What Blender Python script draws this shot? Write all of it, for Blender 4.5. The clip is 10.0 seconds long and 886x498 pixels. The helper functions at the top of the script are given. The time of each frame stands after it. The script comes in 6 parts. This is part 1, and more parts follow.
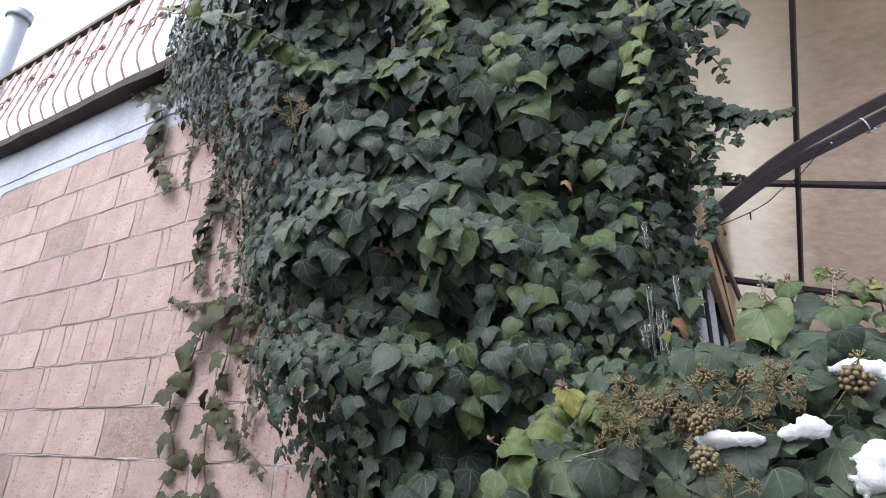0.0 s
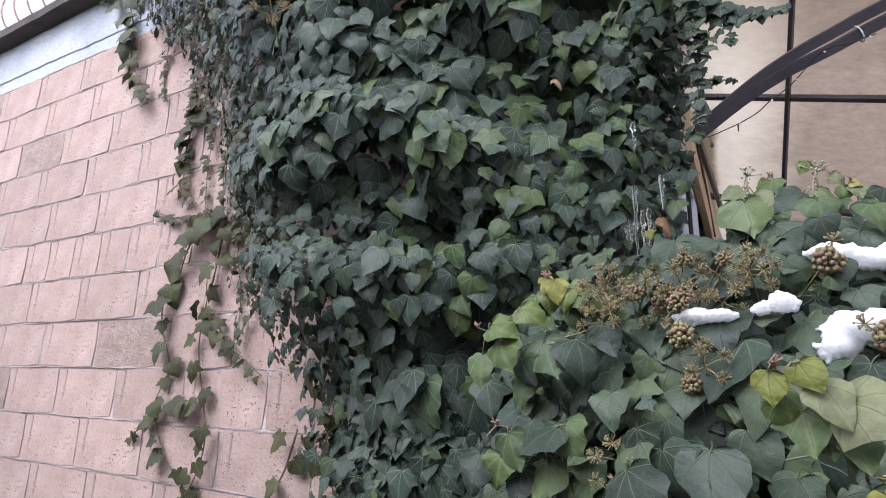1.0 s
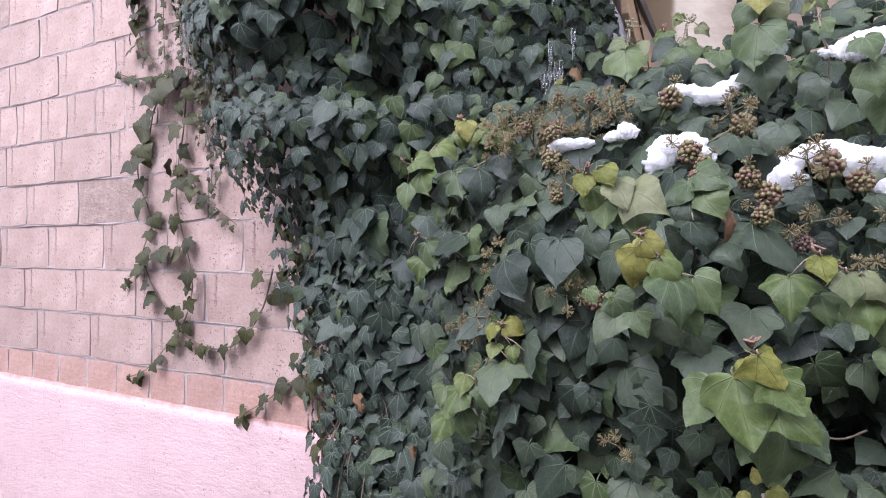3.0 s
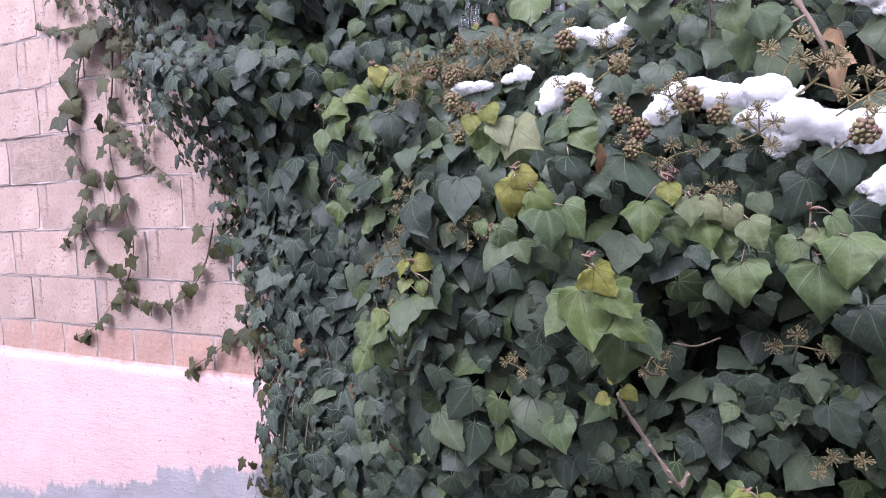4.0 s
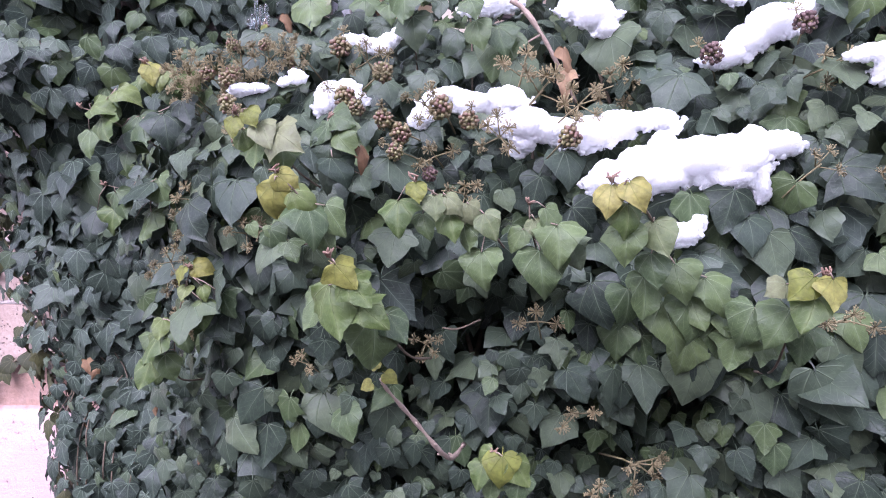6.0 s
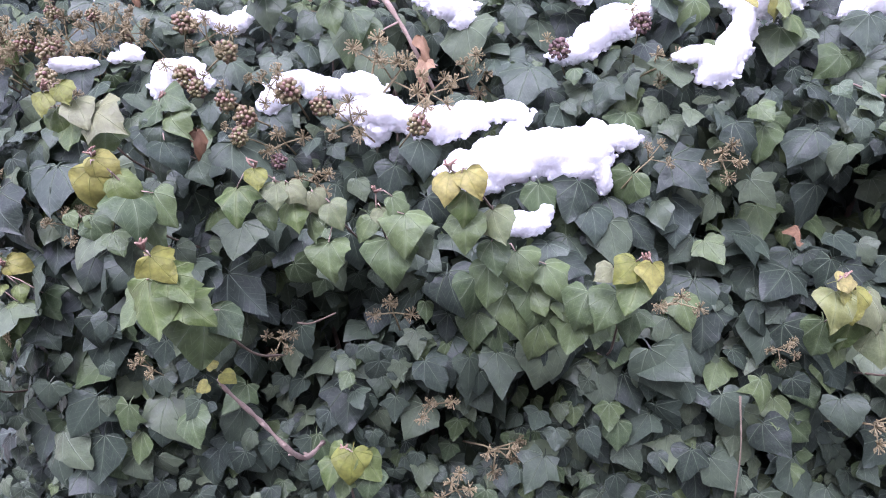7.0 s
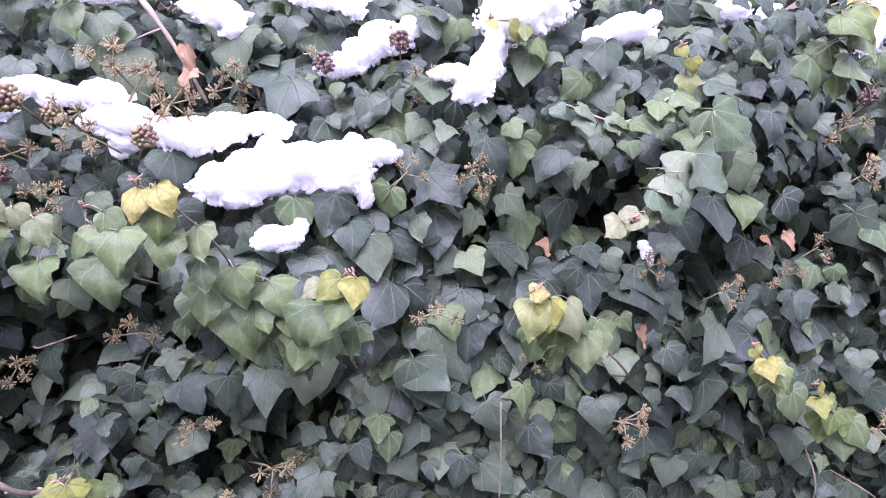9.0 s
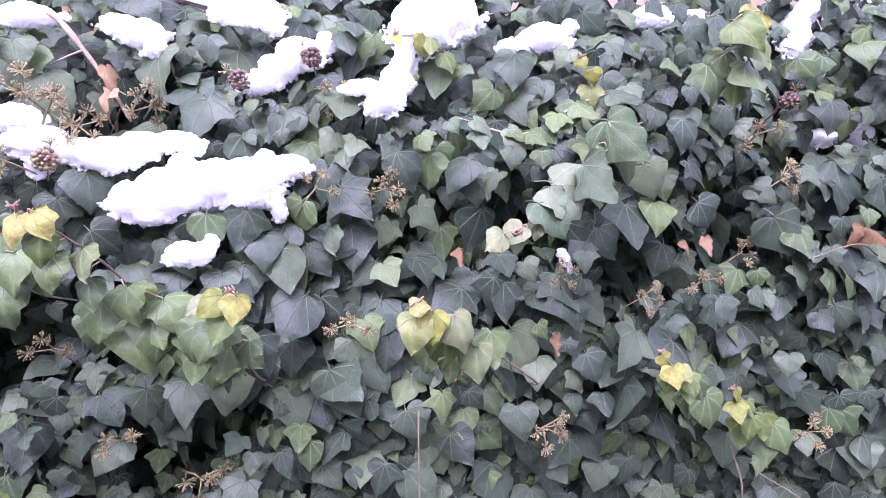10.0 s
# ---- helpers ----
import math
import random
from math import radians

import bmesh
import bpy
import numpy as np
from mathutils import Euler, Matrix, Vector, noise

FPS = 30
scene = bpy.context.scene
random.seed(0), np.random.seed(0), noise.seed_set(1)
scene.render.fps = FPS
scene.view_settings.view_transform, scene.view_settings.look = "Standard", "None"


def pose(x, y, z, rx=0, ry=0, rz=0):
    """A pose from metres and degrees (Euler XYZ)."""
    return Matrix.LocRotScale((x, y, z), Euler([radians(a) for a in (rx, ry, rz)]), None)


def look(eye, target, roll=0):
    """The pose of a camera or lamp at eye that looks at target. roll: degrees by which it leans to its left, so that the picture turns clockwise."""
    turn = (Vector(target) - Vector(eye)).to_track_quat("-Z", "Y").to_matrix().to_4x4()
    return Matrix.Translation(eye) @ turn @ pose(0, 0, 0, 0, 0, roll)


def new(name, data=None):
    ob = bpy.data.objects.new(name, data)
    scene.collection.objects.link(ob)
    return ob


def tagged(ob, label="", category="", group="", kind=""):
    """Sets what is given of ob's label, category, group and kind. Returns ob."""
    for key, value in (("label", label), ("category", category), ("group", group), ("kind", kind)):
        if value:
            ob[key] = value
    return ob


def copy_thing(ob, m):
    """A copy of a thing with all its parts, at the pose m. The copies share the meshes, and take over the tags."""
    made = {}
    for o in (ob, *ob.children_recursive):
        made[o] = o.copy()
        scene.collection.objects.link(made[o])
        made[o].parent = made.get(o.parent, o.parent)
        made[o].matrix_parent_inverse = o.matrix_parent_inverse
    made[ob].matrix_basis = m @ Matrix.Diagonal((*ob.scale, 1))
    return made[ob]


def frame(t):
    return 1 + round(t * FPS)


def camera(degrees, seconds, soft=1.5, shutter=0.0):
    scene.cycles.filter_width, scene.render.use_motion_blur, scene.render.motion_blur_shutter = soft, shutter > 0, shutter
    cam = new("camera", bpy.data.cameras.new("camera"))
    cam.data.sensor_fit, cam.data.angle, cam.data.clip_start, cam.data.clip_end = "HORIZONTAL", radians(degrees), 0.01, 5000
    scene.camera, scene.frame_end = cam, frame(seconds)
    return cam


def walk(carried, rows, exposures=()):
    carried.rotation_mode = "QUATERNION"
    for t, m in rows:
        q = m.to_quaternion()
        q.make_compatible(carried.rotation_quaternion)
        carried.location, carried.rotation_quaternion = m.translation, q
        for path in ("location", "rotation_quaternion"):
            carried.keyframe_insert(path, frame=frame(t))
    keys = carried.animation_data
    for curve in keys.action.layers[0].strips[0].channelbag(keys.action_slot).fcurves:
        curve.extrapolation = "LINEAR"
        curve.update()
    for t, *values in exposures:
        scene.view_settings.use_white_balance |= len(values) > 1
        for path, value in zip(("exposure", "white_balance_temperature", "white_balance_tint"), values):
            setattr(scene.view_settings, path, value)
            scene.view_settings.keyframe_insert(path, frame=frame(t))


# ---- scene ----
cam = camera(76.3, 10.0, soft=1.05)
PATH = [
    (0, (0.468, 0.335, 1.422), (-0.526, 1.918, 2.135), 2.0),
    (0.5, (0.462, 0.342, 1.396), (-0.537, 1.974, 1.977), 1.7),
    (1, (0.462, 0.342, 1.372), (-0.524, 2.019, 1.834), 1.4),
    (1.5, (0.463, 0.318, 1.349), (-0.506, 2.031, 1.705), 1.1),
    (2, (0.491, 0.304, 1.329), (-0.445, 2.055, 1.576), 0.7),
    (2.5, (0.553, 0.257, 1.319), (-0.385, 2.018, 1.448), 0.6),
    (2.7, (0.587, 0.238, 1.309), (-0.362, 1.998, 1.382), 0.5),
    (3.8, (0.729, 0.208, 1.277), (-0.143, 2.001, 1.121), -1.5),
    (4, (0.742, 0.214, 1.273), (-0.094, 2.024, 1.103), -1.8),
    (4.5, (0.775, 0.224, 1.269), (0.053, 2.08, 1.084), -2.4),
    (5, (0.816, 0.219, 1.271), (0.245, 2.127, 1.09), -2.7),
    (5.2, (0.824, 0.214, 1.272), (0.307, 2.138, 1.092), -3.0),
    (6.5, (0.885, 0.213, 1.265), (0.706, 2.194, 1.056), -2.8),
    (7, (0.92, 0.236, 1.258), (0.941, 2.222, 1.027), -2.7),
    (7.5, (0.939, 0.271, 1.253), (1.168, 2.241, 1.001), -2.7),
    (8, (0.969, 0.271, 1.256), (1.384, 2.212, 1.01), -2.4),
    (8.5, (1.056, 0.25, 1.265), (1.478, 2.193, 1.042), -2.4),
    (9, (1.152, 0.22, 1.257), (1.465, 2.183, 1.038), -2.5),
    (9.5, (1.232, 0.19, 1.268), (1.484, 2.162, 1.048), -3.0),
    (10, (1.299, 0.186, 1.269), (1.575, 2.155, 1.05), -3.6),
]
EXPOSURE = [(0, 1.69, 5930, 13), (1, 1.86, 5840, 17), (2.5, 1.98, 5780, 23), (4.5, 2.22, 5650, 31), (6.5, 2.58, 5500, 38), (8, 2.86, 5480, 43), (10, 3.10, 5480, 47)]
walk(cam, [(t, look(eye, target, roll)) for t, eye, target, roll in PATH], EXPOSURE)

# ---- world, sun, exposure ----
world = bpy.data.worlds.new("overcast")
scene.world = world
world.use_nodes = True
wn, wl = world.node_tree.nodes, world.node_tree.links
sky = wn.new("ShaderNodeTexSky")
sky.sky_type, sky.sun_disc = "NISHITA", False
sky.sun_elevation, sky.sun_rotation = radians(52), radians(198)
sky.dust_density, sky.air_density, sky.ozone_density = 2.0, 1.0, 1.5
soft_sky = wn.new("ShaderNodeHueSaturation")
soft_sky.inputs["Saturation"].default_value = 0.22
wl.new(sky.outputs[0], soft_sky.inputs["Color"])
wl.new(soft_sky.outputs[0], wn["Background"].inputs["Color"])
wn["Background"].inputs["Strength"].default_value = 0.15
sun = new("sun", bpy.data.lights.new("sun", "SUN"))
sun.data.energy, sun.data.angle, sun.data.color = 0.6, radians(50), (1.0, 0.97, 0.95)
sun.matrix_world = look((-1.0, -3.0, 4.0), (0, 0, 0))

R = random.Random(11)


# ---- materials ----
def nodes_of(name):
    m = bpy.data.materials.new(name)
    m.use_nodes = True
    nt = m.node_tree
    return m, nt.nodes, nt.links, nt.nodes["Principled BSDF"]


def math_node(ns, ls, op, a, b=None, clamp=False):
    n = ns.new("ShaderNodeMath")
    n.operation, n.use_clamp = op, clamp
    for i, v in enumerate((a, b)):
        if v is None:
            continue
        if isinstance(v, (int, float)):
            n.inputs[i].default_value = v
        else:
            ls.new(v, n.inputs[i])
    return n.outputs[0]


def mix_rgb(ns, ls, fac, a, b, blend="MIX"):
    n = ns.new("ShaderNodeMix")
    n.data_type, n.blend_type = "RGBA", blend
    for i, v in ((0, fac), (6, a), (7, b)):
        if isinstance(v, (int, float)):
            n.inputs[i].default_value = v
        elif isinstance(v, tuple):
            n.inputs[i].default_value = (*v, 1)
        else:
            ls.new(v, n.inputs[i])
    return n.outputs[2]


def noise_node(ns, ls, scale, detail=4.0, rough=0.6, coord="Object", stretch=None):
    tc = ns.new("ShaderNodeTexCoord")
    src = tc.outputs[coord]
    if stretch:
        mp = ns.new("ShaderNodeMapping")
        mp.inputs["Scale"].default_value = stretch
        ls.new(src, mp.inputs["Vector"])
        src = mp.outputs[0]
    n = ns.new("ShaderNodeTexNoise")
    n.inputs["Scale"].default_value, n.inputs["Detail"].default_value, n.inputs["Roughness"].default_value = scale, detail, rough
    ls.new(src, n.inputs["Vector"])
    return n.outputs["Fac"]


def ramp(ns, ls, fac, stops):
    n = ns.new("ShaderNodeValToRGB")
    e = n.color_ramp.elements
    while len(e) < len(stops):
        e.new(0.5)
    for el, (p, c) in zip(e, stops):
        el.position, el.color = p, (*c, 1)
    ls.new(fac, n.inputs["Fac"])
    return n.outputs["Color"]


def bump(ns, ls, bsdf, height, strength, distance):
    b = ns.new("ShaderNodeBump")
    b.inputs["Strength"].default_value, b.inputs["Distance"].default_value = strength, distance
    ls.new(height, b.inputs["Height"])
    ls.new(b.outputs[0], bsdf.inputs["Normal"])


def rough_material(name, stops, scale=6.0, fine=90.0, roughness=0.85, relief=0.4, depth=0.004, metal=0.0, vary=0.12, grit=0.72):
    """Two-scale mottled surface: large stains, fine grain, grain relief, a little tone by piece."""
    m, ns, ls, b = nodes_of(name)
    big = noise_node(ns, ls, scale, 5.0, 0.6)
    grain = noise_node(ns, ls, fine, 6.0, 0.7)
    col = ramp(ns, ls, big, stops)
    grey = ramp(ns, ls, grain, [(0.3, (grit, grit, grit)), (0.65, (1.0, 1.0, 1.0))])
    col = mix_rgb(ns, ls, 1.0, col, grey, "MULTIPLY")
    info = ns.new("ShaderNodeObjectInfo")
    tone = math_node(ns, ls, "MULTIPLY_ADD", info.outputs["Random"], vary)
    tone.node.inputs[2].default_value = 1.0 - vary
    com = ns.new("ShaderNodeCombineColor")
    for i in range(3):
        ls.new(tone, com.inputs[i])
    col = mix_rgb(ns, ls, 1.0, col, com.outputs[0], "MULTIPLY")
    ls.new(col, b.inputs["Base Color"])
    b.inputs["Roughness"].default_value, b.inputs["Metallic"].default_value = roughness, metal
    b.inputs["Specular IOR Level"].default_value = 0.3
    bump(ns, ls, b, grain, relief, depth)
    return m


def leaf_material(name, stops, vein, gloss=0.46, shine_through=0.16, vein_amount=0.68, mottle=0.35, spec=0.2, blur=0.13):
    """Ivy blade: tone by leaf, pale palmate veins from the stalk, mottled, waxy."""
    m, ns, ls, b = nodes_of(name)
    geo, info = ns.new("ShaderNodeNewGeometry"), ns.new("ShaderNodeObjectInfo")
    rnd = math_node(ns, ls, "FRACT", math_node(ns, ls, "ADD", geo.outputs["Random Per Island"], info.outputs["Random"]))
    base = ramp(ns, ls, rnd, stops)
    uv = ns.new("ShaderNodeUVMap")
    sep = ns.new("ShaderNodeSeparateXYZ")
    ls.new(uv.outputs[0], sep.inputs[0])
    x, y = sep.outputs[0], math_node(ns, ls, "ADD", sep.outputs[1], 0.03)
    ang = math_node(ns, ls, "ARCTAN2", x, y)
    rad = math_node(ns, ls, "SQRT", math_node(ns, ls, "ADD", math_node(ns, ls, "MULTIPLY", x, x), math_node(ns, ls, "MULTIPLY", y, y)))
    bent = math_node(ns, ls, "MULTIPLY", ang, math_node(ns, ls, "MULTIPLY_ADD", rad, 0.22))
    bent.node.inputs[1].links[0].from_node.inputs[2].default_value = 0.9
    cyc = math_node(ns, ls, "FRACT", math_node(ns, ls, "ADD", math_node(ns, ls, "DIVIDE", bent, 0.66), 0.5))
    off = math_node(ns, ls, "MULTIPLY", math_node(ns, ls, "ABSOLUTE", math_node(ns, ls, "SUBTRACT", cyc, 0.5)), math_node(ns, ls, "MULTIPLY", rad, 0.66))
    fade = math_node(ns, ls, "SUBTRACT", 1.1, rad, clamp=True)
    line = math_node(ns, ls, "MULTIPLY", math_node(ns, ls, "SUBTRACT", 1.0, math_node(ns, ls, "DIVIDE", off, 0.013), clamp=True), fade)
    halo = math_node(ns, ls, "MULTIPLY", math_node(ns, ls, "SUBTRACT", 1.0, math_node(ns, ls, "DIVIDE", off, 0.06 + 0.12 * (blur - 0.13)), clamp=True), blur)
    chev = math_node(ns, ls, "FRACT", math_node(ns, ls, "SUBTRACT", math_node(ns, ls, "MULTIPLY", rad, 7.5), math_node(ns, ls, "MULTIPLY", off, 9.0)))
    side_vein = math_node(ns, ls, "MULTIPLY", math_node(ns, ls, "SUBTRACT", 1.0, math_node(ns, ls, "DIVIDE", math_node(ns, ls, "ABSOLUTE", math_node(ns, ls, "SUBTRACT", chev, 0.5)), 0.075), clamp=True), 0.26)
    mesh_veins = ns.new("ShaderNodeTexVoronoi")
    mesh_veins.feature = "DISTANCE_TO_EDGE"
    mesh_veins.inputs["Scale"].default_value = 14.0
    ls.new(uv.outputs[0], mesh_veins.inputs["Vector"])
    small = math_node(ns, ls, "MULTIPLY", math_node(ns, ls, "SUBTRACT", 1.0, math_node(ns, ls, "DIVIDE", mesh_veins.outputs["Distance"], 0.08), clamp=True), 0.07)
    veins = math_node(ns, ls, "MAXIMUM", math_node(ns, ls, "MAXIMUM", line, halo), math_node(ns, ls, "MAXIMUM", side_vein, small))
    nz = noise_node(ns, ls, 3.0, 3.0, 0.6, "UV")
    spots = ramp(ns, ls, nz, [(0.3, (1 - mottle, 1 - mottle, 1 - mottle * 0.8)), (0.7, (1.0 + mottle * 0.3,) * 3)])
    col = mix_rgb(ns, ls, 1.0, base, spots, "MULTIPLY")
    col = mix_rgb(ns, ls, math_node(ns, ls, "MULTIPLY", veins, vein_amount), col, vein)
    ls.new(col, b.inputs["Base Color"])
    b.inputs["Roughness"].default_value = gloss
    b.inputs["Specular IOR Level"].default_value = spec
    bump(ns, ls, b, math_node(ns, ls, "SUBTRACT", nz, math_node(ns, ls, "MULTIPLY", line, 0.9)), 0.5, 0.005)
    tr = ns.new("ShaderNodeBsdfTranslucent")
    ls.new(col, tr.inputs["Color"])
    mx = ns.new("ShaderNodeMixShader")
    mx.inputs[0].default_value = shine_through
    ls.new(b.outputs[0], mx.inputs[1])
    ls.new(tr.outputs[0], mx.inputs[2])
    ls.new(mx.outputs[0], ns["Material Output"].inputs["Surface"])
    return m


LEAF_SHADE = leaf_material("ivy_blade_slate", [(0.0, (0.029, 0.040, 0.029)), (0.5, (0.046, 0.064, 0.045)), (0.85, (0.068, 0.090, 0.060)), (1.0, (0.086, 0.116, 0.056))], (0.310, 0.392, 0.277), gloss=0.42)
LEAF_GREEN = leaf_material("ivy_blade_green", [(0.0, (0.022, 0.031, 0.021)), (0.4, (0.042, 0.060, 0.039)), (0.8, (0.070, 0.093, 0.055)), (1.0, (0.099, 0.126, 0.066))], (0.240, 0.300, 0.190), gloss=0.40, vein_amount=0.52)
LEAF_LIME = leaf_material("ivy_blade_light_green", [(0.0, (0.056, 0.087, 0.024)), (0.5, (0.081, 0.117, 0.031)), (0.85, (0.115, 0.148, 0.040)), (1.0, (0.164, 0.178, 0.057))], (0.270, 0.314, 0.148), gloss=0.45, shine_through=0.18, blur=0.36)
LEAF_WAN = leaf_material("ivy_blade_wan", [(0.0, (0.090, 0.119, 0.046)), (0.5, (0.129, 0.150, 0.067)), (1.0, (0.185, 0.194, 0.097))], (0.284, 0.310, 0.168), gloss=0.46, shine_through=0.2, blur=0.36)
LEAF_FRESH = leaf_material("ivy_blade_fresh_green", [(0.0, (0.046, 0.071, 0.030)), (0.5, (0.070, 0.101, 0.038)), (1.0, (0.099, 0.134, 0.048))], (0.268, 0.329, 0.189), gloss=0.42, shine_through=0.14, blur=0.24)
LEAF_YELLOW = leaf_material("ivy_blade_yellow", [(0.0, (0.150, 0.165, 0.032)), (0.4, (0.215, 0.218, 0.047)), (0.75, (0.290, 0.265, 0.070)), (1.0, (0.355, 0.302, 0.120))], (0.120, 0.160, 0.038), gloss=0.5, shine_through=0.22, mottle=0.5, vein_amount=0.7)
LEAF_OLIVE = leaf_material("ivy_blade_olive", [(0.0, (0.032, 0.035, 0.014)), (0.5, (0.051, 0.054, 0.019)), (1.0, (0.073, 0.074, 0.028))], (0.156, 0.144, 0.067), gloss=0.55, shine_through=0.15)
LEAF_PALE = leaf_material("ivy_blade_silvery", [(0.0, (0.075, 0.110, 0.058)), (0.5, (0.10, 0.135, 0.075)), (1.0, (0.15, 0.175, 0.10))], (0.28, 0.31, 0.21), gloss=0.48, shine_through=0.15)
LEAF_BROWN = leaf_material("ivy_blade_withered", [(0.0, (0.13, 0.07, 0.034)), (0.5, (0.20, 0.12, 0.06)), (1.0, (0.27, 0.18, 0.10))], (0.16, 0.09, 0.05), gloss=0.7, shine_through=0.1)
STEM = rough_material("ivy_stem_bark", [(0.2, (0.10, 0.075, 0.05)), (0.7, (0.22, 0.17, 0.12))], 40, 300, 0.85)
STEM_TAN = rough_material("tan_twig", [(0.2, (0.26, 0.185, 0.14)), (0.7, (0.40, 0.31, 0.24))], 60, 400, 0.8)
STEM_BUD = rough_material("pinkish_tan_bud", [(0.2, (0.22, 0.13, 0.09)), (0.7, (0.34, 0.22, 0.16))], 60, 400, 0.8)
BUD = rough_material("pale_green_bud", [(0.2, (0.26, 0.25, 0.15)), (0.7, (0.40, 0.38, 0.25))], 60, 500, 0.7)
STAR = rough_material("spent_flower_tan", [(0.2, (0.232, 0.189, 0.092)), (0.7, (0.361, 0.302, 0.164))], 60, 500, 0.85, vary=0.35)
BERRY, ns, ls, b = nodes_of("unripe_berry_olive_to_pink")
info = ns.new("ShaderNodeObjectInfo")
tint = ramp(ns, ls, info.outputs["Random"], [(0.0, (0.152, 0.144, 0.053)), (0.45, (0.165, 0.132, 0.056)), (0.75, (0.158, 0.102, 0.056)), (1.0, (0.145, 0.075, 0.056))])
bloom = ramp(ns, ls, noise_node(ns, ls, 220.0, 3.0, 0.6), [(0.3, (0.75, 0.72, 0.72)), (0.7, (1.15, 1.15, 1.2))])
ls.new(mix_rgb(ns, ls, 1.0, tint, bloom, "MULTIPLY"), b.inputs["Base Color"])
b.inputs["Roughness"].default_value = 0.5
BERRY_DARK = rough_material("ripe_berry_purple_brown", [(0.25, (0.10, 0.06, 0.055)), (0.7, (0.19, 0.12, 0.10))], 120, 700, 0.5, vary=0.4)
def pitted(m, scale, amount):
    """Adds small dark pits and a few upright scores to a rough material."""
    ns, ls = m.node_tree.nodes, m.node_tree.links
    b = ns["Principled BSDF"]
    col, relief = b.inputs["Base Color"].links[0].from_socket, ns["Bump"]
    tc = ns.new("ShaderNodeTexCoord")
    vor = ns.new("ShaderNodeTexVoronoi")
    vor.inputs["Scale"].default_value = scale
    ls.new(tc.outputs["Object"], vor.inputs["Vector"])
    gate = math_node(ns, ls, "SUBTRACT", noise_node(ns, ls, 13.0, 5.0, 0.7), 0.44, clamp=True)
    pit = math_node(ns, ls, "MULTIPLY", math_node(ns, ls, "SUBTRACT", 0.30, vor.outputs["Distance"], clamp=True), gate)
    score = noise_node(ns, ls, 30.0, 2.0, 0.5, stretch=(1.0, 1.0, 0.06))
    score = math_node(ns, ls, "MULTIPLY", math_node(ns, ls, "SUBTRACT", score, 0.64, clamp=True), 5.0, clamp=True)
    low = math_node(ns, ls, "ADD", math_node(ns, ls, "MULTIPLY", pit, 42.0, clamp=True), math_node(ns, ls, "MULTIPLY", score, 0.8), clamp=True)
    ls.new(mix_rgb(ns, ls, math_node(ns, ls, "MULTIPLY", low, amount), col, (0.15, 0.105, 0.09)), b.inputs["Base Color"])
    h = relief.inputs["Height"].links[0].from_socket
    ls.new(math_node(ns, ls, "SUBTRACT", h, math_node(ns, ls, "MULTIPLY", low, 1.2)), relief.inputs["Height"])
    return m


BLOCK = pitted(rough_material("pink_painted_block", [(0.22, (0.335, 0.236, 0.195)), (0.45, (0.457, 0.329, 0.275)), (0.62, (0.515, 0.382, 0.326)), (0.8, (0.576, 0.436, 0.382))], 5, 80, 0.9, 0.7, 0.006, vary=0.17, grit=0.80), 75.0, 1.0)
BLOCK_BARE = rough_material("bare_rough_block", [(0.3, (0.328, 0.239, 0.197)), (0.7, (0.481, 0.364, 0.306))], 18, 60, 0.95, 1.0, 0.012)
BRICK_LOW = rough_material("worn_orange_pink_block", [(0.3, (0.475, 0.271, 0.196)), (0.6, (0.549, 0.373, 0.317)), (0.8, (0.566, 0.419, 0.373))], 4, 70, 0.9, 0.8, 0.006)
MORTAR = rough_material("pink_grey_mortar", [(0.3, (0.47, 0.392, 0.366)), (0.7, (0.62, 0.525, 0.488))], 9, 80, 0.95, 1.0, 0.01)
GREY_BAND = rough_material("grey_white_limewash", [(0.3, (0.367, 0.385, 0.418)), (0.7, (0.540, 0.561, 0.583))], 3, 60, 0.9, 0.7, 0.005)
COPING = rough_material("dark_weathered_concrete", [(0.3, (0.055, 0.045, 0.04)), (0.7, (0.12, 0.10, 0.09))], 5, 60, 0.95, 0.8, 0.008)
RAIL_PINK = rough_material("rusty_pink_paint", [(0.35, (0.45, 0.24, 0.16)), (0.55, (0.72, 0.48, 0.42)), (0.8, (0.78, 0.58, 0.53))], 14, 160, 0.6)
RAIL_TOP = rough_material("olive_brown_paint", [(0.3, (0.10, 0.08, 0.05)), (0.7, (0.17, 0.14, 0.09))], 8, 120, 0.5)
STEEL = rough_material("dark_violet_brown_paint", [(0.3, (0.050, 0.041, 0.046)), (0.7, (0.077, 0.065, 0.072))], 6, 120, 0.45, 0.2, 0.001)
WHITE_PAINT = rough_material("white_frame_paint", [(0.3, (0.66, 0.67, 0.70)), (0.7, (0.80, 0.80, 0.82))], 5, 80, 0.5, 0.1, 0.001)
PLANK = rough_material("pale_raw_pine", [(0.3, (0.62, 0.42, 0.24)), (0.7, (0.76, 0.56, 0.36))], 8, 60, 0.7, 0.3, 0.002)
PLASTER = rough_material("plain_cream_plaster", [(0.3, (0.55, 0.51, 0.46)), (0.7, (0.66, 0.62, 0.57))], 2, 60, 0.9)
GROUND = rough_material("wet_asphalt_with_slush", [(0.35, (0.045, 0.045, 0.047)), (0.66, (0.09, 0.09, 0.092)), (0.76, (0.45, 0.46, 0.48))], 1.2, 60, 0.8, 0.6, 0.006)
BLACK = rough_material("black_rubber", [(0.3, (0.012, 0.012, 0.012)), (0.7, (0.025, 0.025, 0.025))], 20, 200, 0.5)
